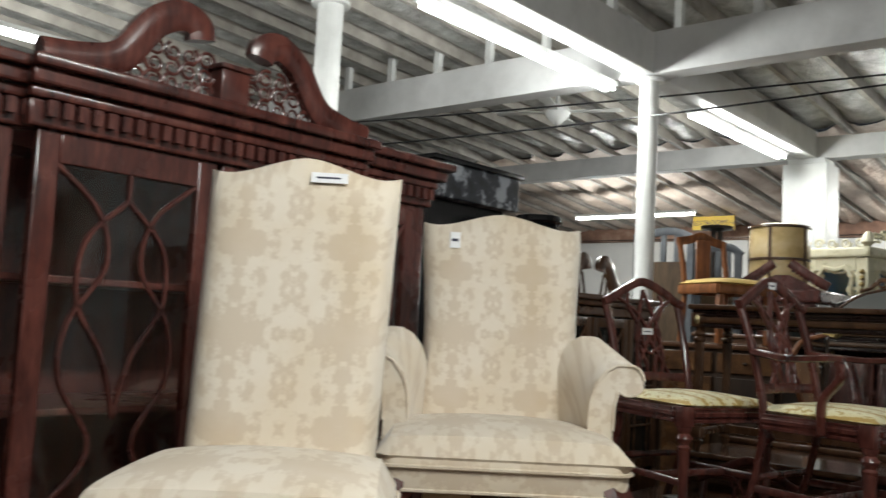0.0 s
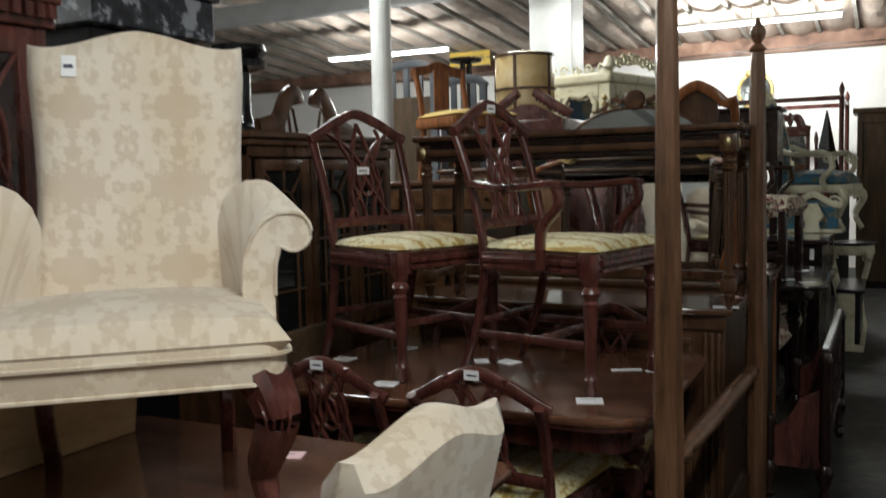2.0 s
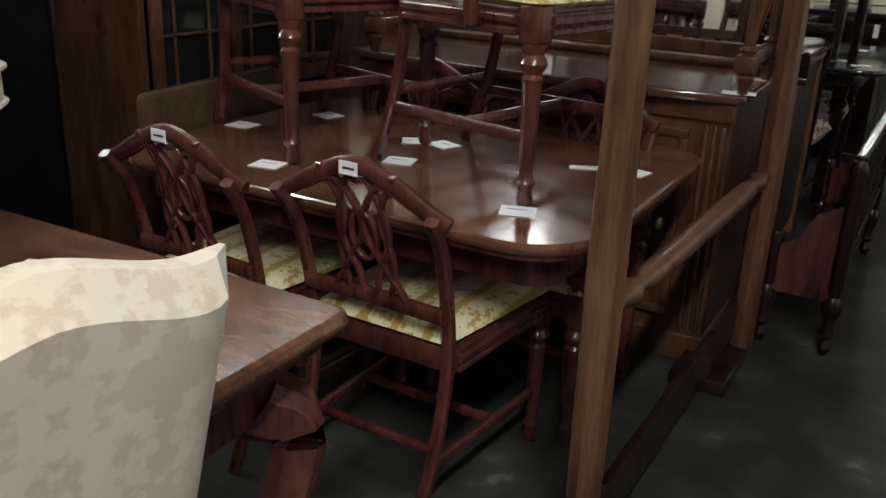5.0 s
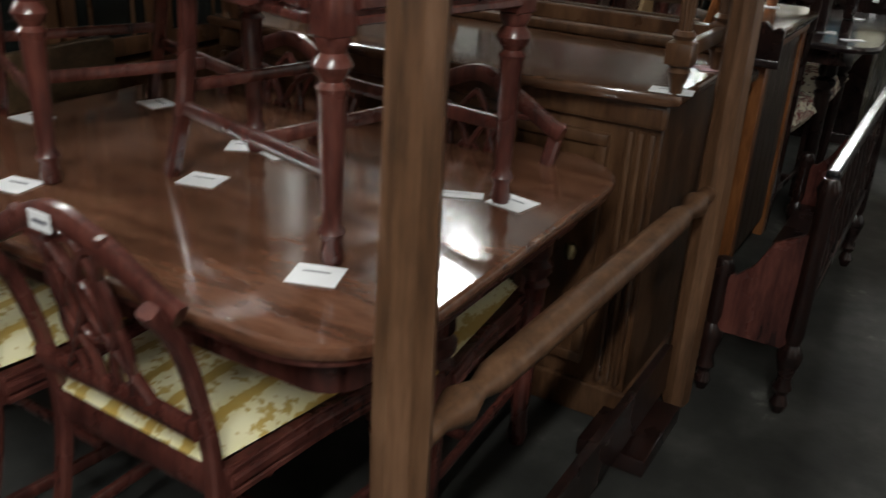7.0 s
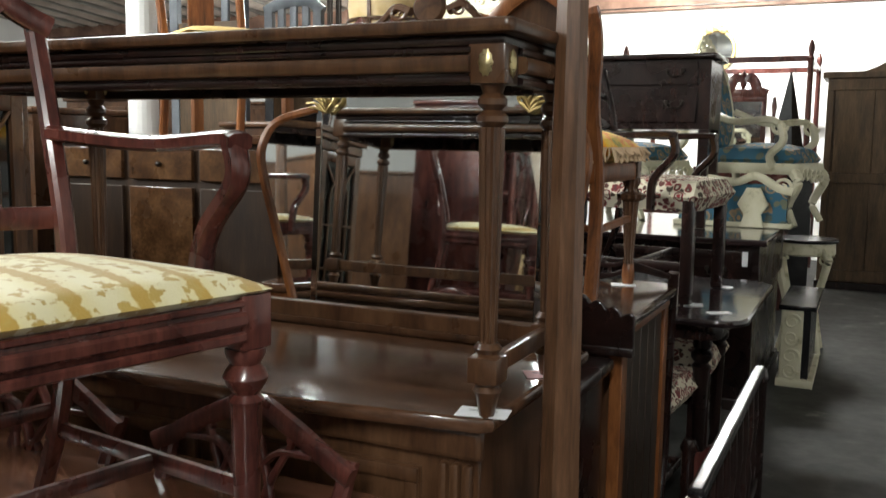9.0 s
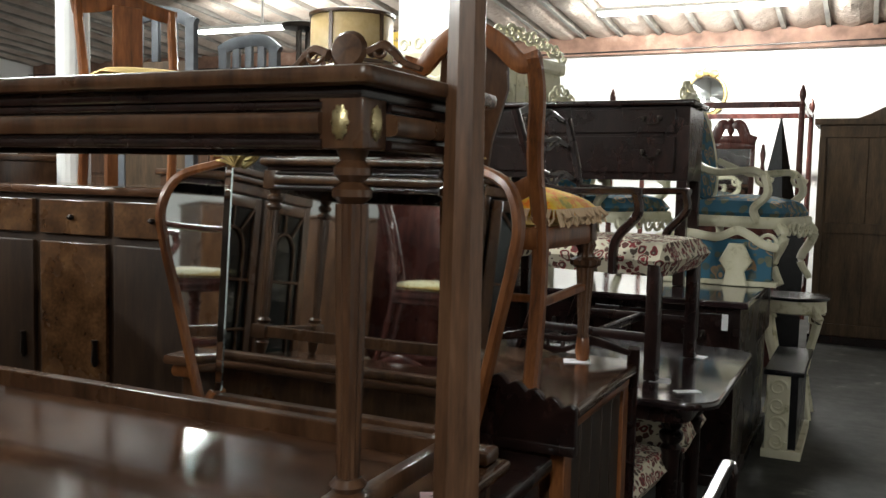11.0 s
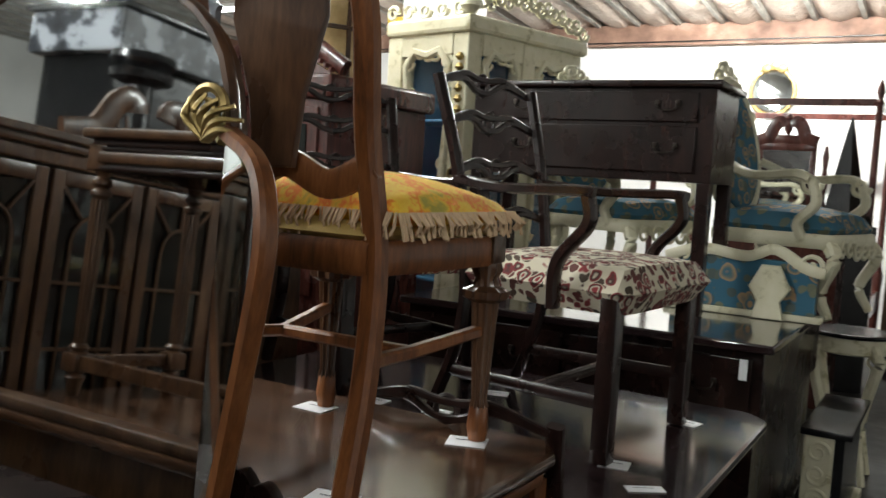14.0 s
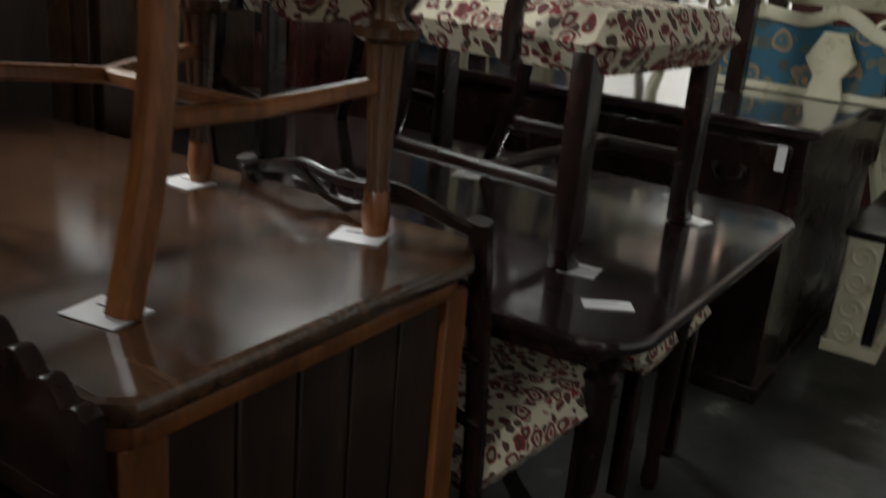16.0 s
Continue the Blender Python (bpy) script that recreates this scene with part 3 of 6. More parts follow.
    sp = bmesh.new()
    q = lambda y, z_: (xb(z_), y, z_)
    top = h - 0.06
    for s in (-1, 1):
        sweep(curve_pts([q(s * 0.02, 0.56), q(s * 0.03, 0.62), q(s * 0.07, 0.72), q(s * 0.035, 0.84), q(s * 0.0, top + 0.02)]), 0.014, 0.02, bm=sp, up=(1, 0, 0))
        sweep(curve_pts([q(s * 0.1, 0.56), q(s * 0.05, 0.64), q(s * 0.0, 0.74), q(s * 0.06, 0.84), q(s * 0.15, top - 0.02)]), 0.014, 0.022, bm=sp, up=(1, 0, 0))
        sweep(curve_pts([q(s * 0.06, 0.56), q(s * 0.075, 0.66), q(s * 0.05, 0.76), q(s * 0.1, 0.87), q(s * 0.09, top)]), 0.014, 0.018, bm=sp, up=(1, 0, 0))
    ov = [q(0.035 * math.cos(a * math.pi / 8), 0.71 + 0.06 * math.sin(a * math.pi / 8)) for a in range(17)]
    sweep(ov, 0.014, 0.018, bm=sp, up=(1, 0, 0))
    pieces("splat_bar", sp, MAHOGANY, t, "curved interlaced splat bar")
    return t


ZT = 0.758
ma = pose(-1.06, 3.62, ZT, 0, 0, -12)
shield_chair(ma, True, "mahogany dining armchair with striped yellow seat standing on a table")
tag_up(ma, -0.325, 0.0, 0.965)
mc = pose(-1.69, 3.61, ZT, 0, 0, -22)
shield_chair(mc, False, "mahogany dining side chair with yellow seat standing on a table")
tag_up(mc, -0.28, -0.01, 0.75, 0, 0.06, 0.03)
for mm in (pose(-1.15, 3.345, 0, 0, 0, 88), pose(-1.685, 3.31, 0, 0, 0, 88)):
    shield_chair(mm, False, "mahogany dining chair with yellow seat tucked under a table", h=0.885)
    tg = tag_up(mm, -0.345, 0.0, 0.88)
for mm in (pose(-1.05, 3.8, 0, 0, 0, -90), pose(-1.62, 3.8, 0, 0, 0, -88)):
    shield_chair(mm, False, "mahogany dining chair with yellow seat facing a table", h=0.93)


def ribbon_chair(m, arms, label):
    """Dark chair with pierced wavy ladder back and floral seat, square legs."""
    t = thing("ladder_back_chair", label, "chair", m, "floral ladder-back chairs")
    w, d, z = 0.58, 0.5, 0.42
    wb = 0.46
    part("seat_pad", pillow(-d / 2, d / 2 + 0.02, -w / 2 - 0.01, w / 2 + 0.01, z - 0.05, z + 0.075, 0.015, 0.12, narrow=0.18), FLORAL, t, "cream seat printed with red flowers")
    for s in (-1, 1):
        part("front_leg", B(d / 2 - 0.06, d / 2 - 0.012, s * (w / 2 - 0.03) - 0.024, s * (w / 2 - 0.03) + 0.024, 0, z), EBONISED, t)
        up = curve_pts([(-d / 2 - 0.1, s * wb / 2, 0), (-d / 2 - 0.01, s * wb / 2, 0.25), (-d / 2, s * wb / 2, 0.45), (-d / 2 - 0.04, s * (wb / 2 + 0.01), 0.72), (-d / 2 - 0.11, s * (wb / 2 + 0.03), 0.98)])
        part("back_post", sweep(up, 0.04, 0.03, up=(1, 0, 0)), EBONISED, t)
        part("side_stretcher", sweep([(d / 2 - 0.035, s * (w / 2 - 0.03), 0.15), (-d / 2 - 0.03, s * wb / 2, 0.15)], 0.02, 0.035), EBONISED, t)
        if arms:
            part("arm", sweep(curve_pts([(-d / 2 - 0.03, s * (wb / 2 + 0.01), 0.69), (-0.1, s * 0.3, 0.675), (0.12, s * 0.32, 0.68), (0.17, s * 0.315, 0.675)]), 0.042, 0.03), EBONISED, t)
            part("arm_support", sweep(curve_pts([(0.15, s * 0.315, 0.68), (0.16, s * 0.315, 0.6), (0.08, s * 0.312, 0.5), (0.07, s * 0.305, 0.38)]), 0.032, 0.044, up=(0, 1, 0)), EBONISED, t)
    part("cross_stretcher", sweep([(0, -w / 2 + 0.05, 0.15), (0, w / 2 - 0.05, 0.15)], 0.02, 0.033), EBONISED, t)
    for k, zz in enumerate((0.58, 0.72, 0.86, 0.975)):
        x = -d / 2 - 0.02 - 0.1 * ((zz - 0.5) / 0.48) ** 1.4
        b = bmesh.new()
        for dz in (-0.018, 0.018):
            sweep(curve_pts([(x, -wb / 2 - 0.02, zz - 0.012), (x - 0.008, -wb / 4, zz + 0.018 + dz * 0.4), (x - 0.012, -0.035, zz + dz), (x - 0.012, 0.035, zz + dz), (x - 0.008, wb / 4, zz + 0.018 + dz * 0.4), (x, wb / 2 + 0.02, zz - 0.012)]), 0.018, 0.019, bm=b)
        ring = [(x - 0.012, 0.028 * math.cos(a * math.pi / 6), zz + 0.03 * math.sin(a * math.pi / 6)) for a in range(13)]
        sweep(ring, 0.016, 0.012, bm=b, up=(1, 0, 0), round_=6)
        part("back_slat", b, EBONISED, t, "pierced wavy back slat")
    return t


T2 = 0.803
ribbon_chair(pose(-0.82, 6.66, T2, 0, 0, -5), True, "dark ladder-back armchair with floral seat standing on a table")
ribbon_chair(pose(-1.62, 6.8, T2, 0, 0, -22), True, "dark ladder-back armchair with floral seat on a table")
ribbon_chair(pose(-0.87, 6.38, 0, 0, 0, 90), False, "dark ladder-back chair with floral seat tucked under a table")
stool = thing("footstool", "floral upholstered footstool pushed under a dark table", "stool", pose(-0.76, 7.02, 0))
part("seat_pad", pillow(-0.2, 0.2, -0.24, 0.24, 0.4, 0.52, 0.02, 0.25), FLORAL, stool)
for sx in (-1, 1):
    for sy in (-1, 1):
        part("leg", B(sx * 0.16 - 0.02, sx * 0.16 + 0.02, sy * 0.2 - 0.02, sy * 0.2 + 0.02, 0, 0.44), EBONISED, stool)

# chair with an orange cushion, seen from behind
oc = thing("splat_back_chair", "brown wooden chair with vase splat standing on a sideboard", "chair", pose(-0.965, 5.745, 0.938, 0, 0, 90))
frame_seat(oc, ORANGEWOOD, 0.47, 0.46, 0.41, MUSTARD, 0.04)
VLEG = [(0.017, 0), (0.02, 0.02), (0.017, 0.06), (0.022, 0.075), (0.017, 0.09), (0.028, 0.28), (0.03, 0.3), (0.05, 0.31), (0.052, 0.325), (0.03, 0.335), (0.024, 0.35), (0.034, 0.37), (0.03, 0.385)]
for s in (-1, 1):
    lg = lathe(VLEG, 24, 0.2, s * 0.205, reed=1)
    box(lg, 0.172, 0.228, s * 0.205 - 0.028, s * 0.205 + 0.028, 0.385, 0.445)
    part("front_leg", lg, WALNUT, oc)
    part("foot_cap", lathe([(0.019, 0), (0.024, 0.03), (0.02, 0.075), (0.016, 0.08)], 12, 0.2, s * 0.205), ORANGEWOOD, oc, "worn pale foot")
    part("back_leg", sweep(curve_pts([(-0.27, s * 0.2, 0), (-0.22, s * 0.195, 0.2), (-0.2, s * 0.19, 0.42), (-0.22, s * 0.175, 0.62), (-0.26, s * 0.19, 0.8), (-0.285, s * 0.185, 0.9)]), 0.044, 0.04, up=(1, 0, 0)), ORANGEWOOD, oc)
    part("side_stretcher", sweep([(0.2, s * 0.205, 0.24), (-0.02, s * 0.16, 0.215), (-0.215, s * 0.195, 0.23)], 0.026, 0.026), ORANGEWOOD, oc)
part("cross_stretcher", sweep([(-0.02, -0.16, 0.215), (-0.02, 0.16, 0.215)], 0.026), ORANGEWOOD, oc)
part("crest_rail", sweep(curve_pts([(-0.285, -0.205, 0.895), (-0.285, -0.15, 0.885), (-0.29, -0.1, 0.93), (-0.29, -0.05, 0.965), (-0.29, 0, 0.985), (-0.29, 0.05, 0.965), (-0.29, 0.1, 0.93), (-0.285, 0.15, 0.885), (-0.285, 0.205, 0.895)]), 0.03, 0.055), ORANGEWOOD, oc)
part("splat", slab([(-0.045, 0.56), (0.045, 0.56), (0.06, 0.68), (0.105, 0.82), (0.1, 0.92), (0, 0.97), (-0.1, 0.92), (-0.105, 0.82), (-0.06, 0.68)], -0.008, 0.008, 0.003, matrix=Matrix(((0, 0, 1, -0.255), (1, 0, 0, 0), (0, 1, 0, 0), (0, 0, 0, 1))) @ pose(0, 0, 0)), WALNUT, oc, "solid vase-shaped back splat")
part("lower_rail", sweep(curve_pts([(-0.215, -0.19, 0.575), (-0.22, -0.1, 0.535), (-0.225, 0, 0.57), (-0.22, 0.1, 0.535), (-0.215, 0.19, 0.575)]), 0.026, 0.055), ORANGEWOOD, oc)
cu = thing("cushion", "orange and yellow printed cushion with tan fringe", "cushion", pose(-0.965, 5.765, 0.938 + 0.445, 0, 0, 90))
part("pad", pillow(-0.21, 0.235, -0.225, 0.225, 0.015, 0.075, 0.045, 0.4, 20), ORANGE, cu)
fr = bmesh.new()
for k in range(56):
    u = -0.225 + 0.45 * k / 55
    for (px_, py_) in ((0.24, u), (-0.215, u), (u + 0.01, 0.232), (u + 0.01, -0.232)):
        j = random.uniform(-0.008, 0.008)
        ox, oy = (0.014 if px_ > 0.2 else -0.014 if px_ < -0.2 and abs(py_) < 0.23 else 0), (0.014 if py_ > 0.225 else -0.014 if py_ < -0.225 else 0)
        sweep([(px_, py_, 0.048), (px_ + ox + j, py_ + oy - j, 0.025), (px_ + ox + j * 1.5, py_ + oy + j, 0.004 + j)], 0.007, round_=4, bm=fr)
part("fringe", fr, FRINGE, cu, "tan thread fringe")

# ---- cream upholstered chairs ----
def rolled_arm(s, y, sh, x0, x1):
    """Arm that rolls outwards into a scroll and climbs a little towards the back."""
    prof = [(-0.04, -0.06), (-0.042, 0.06), (-0.036, 0.13), (-0.018, 0.18), (0.012, 0.215), (0.045, 0.232), (0.078, 0.233)]
    prof += [(0.082 + 0.044 * math.cos(radians(q_)), 0.19 + 0.043 * math.sin(radians(q_))) for q_ in range(70, -150, -22)]
    prof += [(0.05, 0.16), (0.038, 0.12), (0.034, 0.05), (0.034, -0.06)]
    a = bmesh.new()
    rows = []
    for k in range(9):
        u = k / 8
        x = x0 + (x1 - x0) * u
        rise = 0.075 * (1 - u) ** 1.6
        tuck = 0.05 * (1 - u) ** 2
        swell = 1 - 0.25 * max(0.0, u - 0.85) / 0.15 * 0.3
        rows.append([a.verts.new((x + 0.02 * max(0.0, 0.1 - pz_) * u * 3, y + s * (py_ * swell - tuck), sh + pz_ + (rise if pz_ > 0.1 else 0))) for py_, pz_ in prof])
    for p_, q_ in zip(rows, rows[1:]):
        for i in range(len(p_)):
            j = (i + 1) % len(p_)
            a.faces.new((p_[i], p_[j], q_[j], q_[i]))
    a.faces.new(rows[0])
    a.faces.new(rows[-1])
    edge = [v.co.copy() for v in rows[-1]]
    bmesh.ops.recalc_face_normals(a, faces=a.faces)
    return a, edge


def cream_chair(m, arms, label, sh=0.4, h=1.1, w=0.56, d=0.54, lean_=14):
    t = thing("upholstered_chair", label, "chair", m, "cream damask chairs")
    wb = 0.53 if arms else 0.45
    back = bmesh.new()
    n, rows = 16, []
    for i in range(n + 1):
        v = i / n
        row = []
        for k in range(25):
            u = -1 + k / 12
            waist = 1 - 0.07 * math.sin(math.pi * min(1, v * 1.15)) if arms else 0.9 + 0.1 * v
            yy = u * wb / 2 * waist + (0.03 if arms else 0)
            top = h - 0.03 + 0.03 * math.cos(u * math.pi) * (1 - 0.35 * abs(u)) + 0.012 * abs(u) ** 8
            z = sh - 0.06 + (top - sh + 0.06) * v
            puff = 0.058 * (1 - abs(u) ** 7) ** 0.5 * (1 - max(0.0, (v - 0.93) / 0.07) ** 2 * 0.75)
            row.append((yy, z, puff))
        rows.append(row)
    ang = math.tan(radians(lean_))
    face = lambda sgn: [[back.verts.new((-d / 2 - 0.03 - (z - sh) * ang + sgn * (pf + 0.004), yy, z)) for yy, z, pf in r] for r in rows]
    fa, fb_ = face(1), face(-1)
    for g, flip in ((fa, 1), (fb_, 0)):
        for i in range(n):
            for k in range(24):
                q = (g[i][k], g[i][k + 1], g[i + 1][k + 1], g[i + 1][k])
                back.faces.new(q if flip else q[::-1])
    ring = lambda g: g[0] + [r[-1] for r in g[1:]] + g[-1][-2::-1] + [r[0] for r in g[-2:0:-1]]
    ra, rb_ = ring(fa), ring(fb_)
    for i in range(len(ra)):
        j = (i + 1) % len(ra)
        back.faces.new((ra[i], ra[j], rb_[j], rb_[i]))
    bmesh.ops.recalc_face_normals(back, faces=back.faces)
    part("backrest", back, DAMASK, t, "high damask back with arched top")
    part("seat_cushion", pillow(-d / 2 - 0.02, d / 2, -w / 2, w / 2, sh - 0.06, sh + 0.04, 0.03, 0.14, 18, narrow=0.05), DAMASK, t)
    skirt = sh - (0.1 if arms else 0.14)
    part("seat_base", slab(rounded(-d / 2 - 0.02, d / 2 - 0.004, -w / 2 + 0.006, w / 2 - 0.006, 0.05), skirt, sh - 0.005, 0.01), DAMASK, t)
    rim = [(x, y, sh - 0.035) for x, y in rounded(-d / 2 - 0.02, d / 2 + 0.002, -w / 2, w / 2, 0.05)]
    part("piping", sweep(rim + rim[:1], 0.011, round_=6), DAMASK, t)
    low = [(x, y, skirt + 0.006) for x, y in rounded(-d / 2 - 0.02, d / 2 - 0.001, -w / 2 + 0.003, w / 2 - 0.003, 0.05)]
    part("welt", sweep(low + low[:1], 0.01, round_=6), DAMASK, t)
    for s in (-1, 1):
        if arms:
            y = s * (w / 2 - 0.04)
            a, edge = rolled_arm(s, y, sh, -d / 2 - 0.04, 0.02)
            part("arm", a, DAMASK, t, "rolled scroll arm")
            part("arm_piping", sweep([e + Vector((0.002, 0, 0)) for e in edge[1:-1]], 0.009, round_=6), DAMASK, t)
        cab = curve_pts([(d / 2 - 0.06, s * (w / 2 - 0.06), skirt + 0.03), (d / 2 - 0.02, s * (w / 2 - 0.03), skirt - 0.06), (d / 2 - 0.055, s * (w / 2 - 0.055), skirt - 0.16), (d / 2 - 0.075, s * (w / 2 - 0.06), 0.1), (d / 2 - 0.04, s * (w / 2 - 0.045), 0.02)])
        lg = part("front_leg", sweep(cab, 0.105, 0.095, taper=0.36), MAHOGANY, t, "carved mahogany cabriole leg")
        kn = bmesh.new()
        for k in range(4):
            sweep(curve_pts([(d / 2 - 0.03 + 0.004 * k, s * (w / 2 - 0.02 - 0.018 * k), skirt - 0.01), (d / 2 + 0.022, s * (w / 2 - 0.01 - 0.016 * k), skirt - 0.06), (d / 2 - 0.01, s * (w / 2 - 0.03 - 0.008 * k), skirt - 0.13)]), 0.009, bm=kn, round_=6, taper=0.5)
        part("knee_carving", kn, MAHOGANY, lg)
        part("foot", lathe([(0.025, 0.0), (0.042, 0.015), (0.036, 0.04), (0.018, 0.055)], 12, d / 2 - 0.04, s * (w / 2 - 0.045)), MAHOGANY, t)
        part("back_leg", sweep(curve_pts([(-d / 2 + 0.02, s * (wb / 2 - 0.05), sh - 0.08), (-d / 2 - 0.01, s * (wb / 2 - 0.05), 0.14), (-d / 2 - 0.1, s * (wb / 2 - 0.05), 0)]), 0.045, 0.04, up=(0, 1, 0)), MAHOGANY, t)
    return t


ZC = 0.772
wm = pose(-1.522, 2.008, ZC, 0, 0, -48)
cream_chair(wm, True, "cream damask armchair with rolled arms standing on a table", w=0.66)
tag_up(wm, -0.385, -0.13, 1.0, -14, 0.035, 0.055)
sm = pose(-1.33, 1.02, ZC, 0, 0, -48)
cream_chair(sm, False, "cream damask high-back side chair standing on a table", w=0.52, d=0.5)
tag_up(sm, -0.372, 0.06, 1.045, -14, 0.085, 0.025)
cream_chair(pose(-1.15, 1.985, 0, 0, 0, 172), False, "cream damask chair drawn up to a table", sh=0.42, h=1.09, w=0.5, d=0.44)

# claw-foot table under the cream chairs
ct = thing("claw_foot_table", "mahogany table with moulded edge and carved claw feet", "table", pose(0, 0, 0))
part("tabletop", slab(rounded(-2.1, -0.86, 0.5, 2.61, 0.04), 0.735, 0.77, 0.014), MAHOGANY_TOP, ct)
part("edge_moulding", slab(rounded(-2.07, -0.895, 0.535, 2.575, 0.03), 0.7, 0.738, 0.01), MAHOGANY, ct)
part("apron", slab(rounded(-2.02, -0.94, 0.59, 2.52, 0.03), 0.6, 0.702, 0.006), MAHOGANY, ct)
for x in (-1.98, -0.98):
    for y in (0.63, 2.48):
        sx, sy = (1 if x > -1.5 else -1), (1 if y > 1.5 else -1)
        part("leg", sweep(curve_pts([(x, y, 0.62), (x + sx * 0.05, y + sy * 0.05, 0.54), (x - sx * 0.01, y - sy * 0.01, 0.2), (x + sx * 0.03, y + sy * 0.03, 0.05)]), 0.13, 0.12, taper=0.45), MAHOGANY, ct, "carved cabriole leg")
        part("claw_foot", lathe([(0.03, 0), (0.055, 0.02), (0.055, 0.05), (0.03, 0.085)], 14, x + sx * 0.03, y + sy * 0.03), MAHOGANY, ct)
pp = part("plywood_panel", B(-0.012, 0.012, -0.35, 0.35, 0, 0.36), PLY)
pp.matrix_basis = pose(-1.98, 2.1, ZC, 0, 8, 0)
tagged(pp, "pale plywood panel standing on the table behind a chair", "panel")
tag(-1.43, 2.43, 0.7705, 20, 0.1, 0.06, PINK, "pink paper tag under a chair foot")
tag(-1.7, 1.75, 0.7705, 30, 0.12, 0.07)

# ---- dining table ----
def table_leg(x, y, top, material, t):
    part("leg", lathe([(0.02, 0), (0.026, 0.03), (0.02, 0.09), (0.024, 0.13), (0.034, top * 0.7), (0.042, top * 0.73), (0.028, top * 0.75), (0.044, top * 0.78), (0.046, top * 0.81), (0.03, top * 0.83), (0.04, top * 0.85), (0.04, top)], 18, x, y), material, t)


dt = thing("dining_table", "polished mahogany dining table with rounded corners", "table", pose(0, 0, 0))
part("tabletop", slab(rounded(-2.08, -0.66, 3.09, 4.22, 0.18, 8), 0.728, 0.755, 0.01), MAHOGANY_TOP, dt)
part("edge_bead", slab(rounded(-2.07, -0.672, 3.102, 4.208, 0.17, 8), 0.712, 0.73, 0.006), MAHOGANY, dt)
part("apron", slab(rounded(-2.0, -0.74, 3.17, 4.14, 0.08, 5), 0.63, 0.714, 0.004), MAHOGANY, dt)
for x in (-1.98, -0.83):
    for y in (3.6, 4.06):
        table_leg(x, y, 0.64, MAHOGANY, dt)
for x, y, rz in ((-0.89, 3.3, 20), (-0.785, 3.81, -10), (-1.36, 3.52, 15), (-1.36, 3.76, -20), (-1.62, 3.27, 10), (-2.0, 3.59, 0), (-1.88, 3.88, -15), (-1.45, 3.75, 30)):
    tag(x, y, 0.7555, rz, 0.085, 0.075)
tag(-0.9, 3.78, 0.7555, 25, 0.11, 0.035)
lb = part("table_leaf", slab(rounded(-0.36, 0.36, 0, 0.72, 0.03), 0, 0.03, 0.006), OAK)
lb.matrix_basis = pose(-2.26, 3.72, 0.14, 90, 0, 96)
tagged(lb, "dark dusty spare table leaf leaning on edge", "board")
tl_sup = tagged(part("low_crate", B(-2.5, -2.12, 3.35, 4.1, 0, 0.14), OAK), "low dark wooden crate on the floor", "crate")

# ---- four-post bed frame beside the aisle ----
bed = thing("bed_frame", "brown wooden four-post bed end with turned blanket rail", "bed", pose(0, 0, 0))
def post_profile(h):
    return [(0.03, 0.0), (0.04, 0.02), (0.042, 0.3), (0.044, 0.7), (0.04, 1.0), (0.036, 1.4), (0.03, h - 0.2), (0.026, h - 0.14), (0.036, h - 0.13), (0.024, h - 0.115), (0.014, h - 0.105), (0.03, h - 0.075), (0.032, h - 0.055), (0.012, h - 0.02), (0.004, h)]
part("post", lathe(post_profile(2.12), 8, -0.603, 3.125), BEDWOOD, bed)
part("post", lathe(post_profile(2.09), 8, -0.538, 4.486), BEDWOOD, bed)
rail = []
for k in range(25):
    u = k / 24
    r = 0.022 + 0.011 * math.sin(math.pi * u) ** 0.5
    if k in (2, 22):
        r = 0.034
    if k in (1, 3, 21, 23):
        r = 0.018
    rail.append((r, 1.29 * u))
rb = lathe(rail, 14)
bmesh.ops.transform(rb, matrix=pose(-0.6, 3.165, 0.63, -89.2, 0, -2.6), verts=rb.verts)
part("blanket_rail", rb, BEDWOOD, bed, "turned blanket rail")
lr = B(-0.585, -0.56, 3.16, 4.45, 0.06, 0.2)
part("side_board", lr, EBONISED, bed)
fsk = tagged(part("floor_block", B(-0.68, -0.5, 4.1, 4.4, 0, 0.05), EBONISED), "dark wooden block on the floor under a bed rail", "block")

# ---- sideboard with a dark table on top ----
sb = thing("sideboard", "walnut sideboard with reeded corner posts and panelled doors", "sideboard", pose(0, 0, 0))
part("top", slab([(-2.06, 4.26), (-1.5, 4.21), (-0.98, 4.205), (-0.62, 4.25), (-0.6, 4.27), (-0.6, 4.9), (-2.06, 4.9)], 0.895, 0.925, 0.01), WALNUT_TOP, sb)
part("body", B(-2.02, -0.635, 4.29, 4.88, 0.1, 0.897), WALNUT, sb)
part("backsplash", B(-2.04, -0.62, 4.82, 4.89, 0.925, 0.955, bev=0.01), WALNUT, sb)
for x0, x1 in ((-1.98, -1.32), (-1.28, -0.76)):
    dr = part("door", B(x0, x1, 4.275, 4.292, 0.16, 0.8), WALNUT, sb)
    fm = bmesh.new()
    for a in ((x0, x1, 0.77, 0.8), (x0, x1, 0.16, 0.19), (x0, x0 + 0.03, 0.19, 0.77), (x1 - 0.03, x1, 0.19, 0.77)):
        box(fm, a[0], a[1], 4.266, 4.277, a[2], a[3])
    part("panel_moulding", fm, WALNUT, dr)
    part("handle", lathe([(0.012, 0.46), (0.018, 0.48), (0.012, 0.5)], 10, x1 - 0.06, 4.262), BRASS, dr)
part("top_moulding", B(-2.03, -0.625, 4.27, 4.3, 0.83, 0.895, bev=0.012), WALNUT, sb)
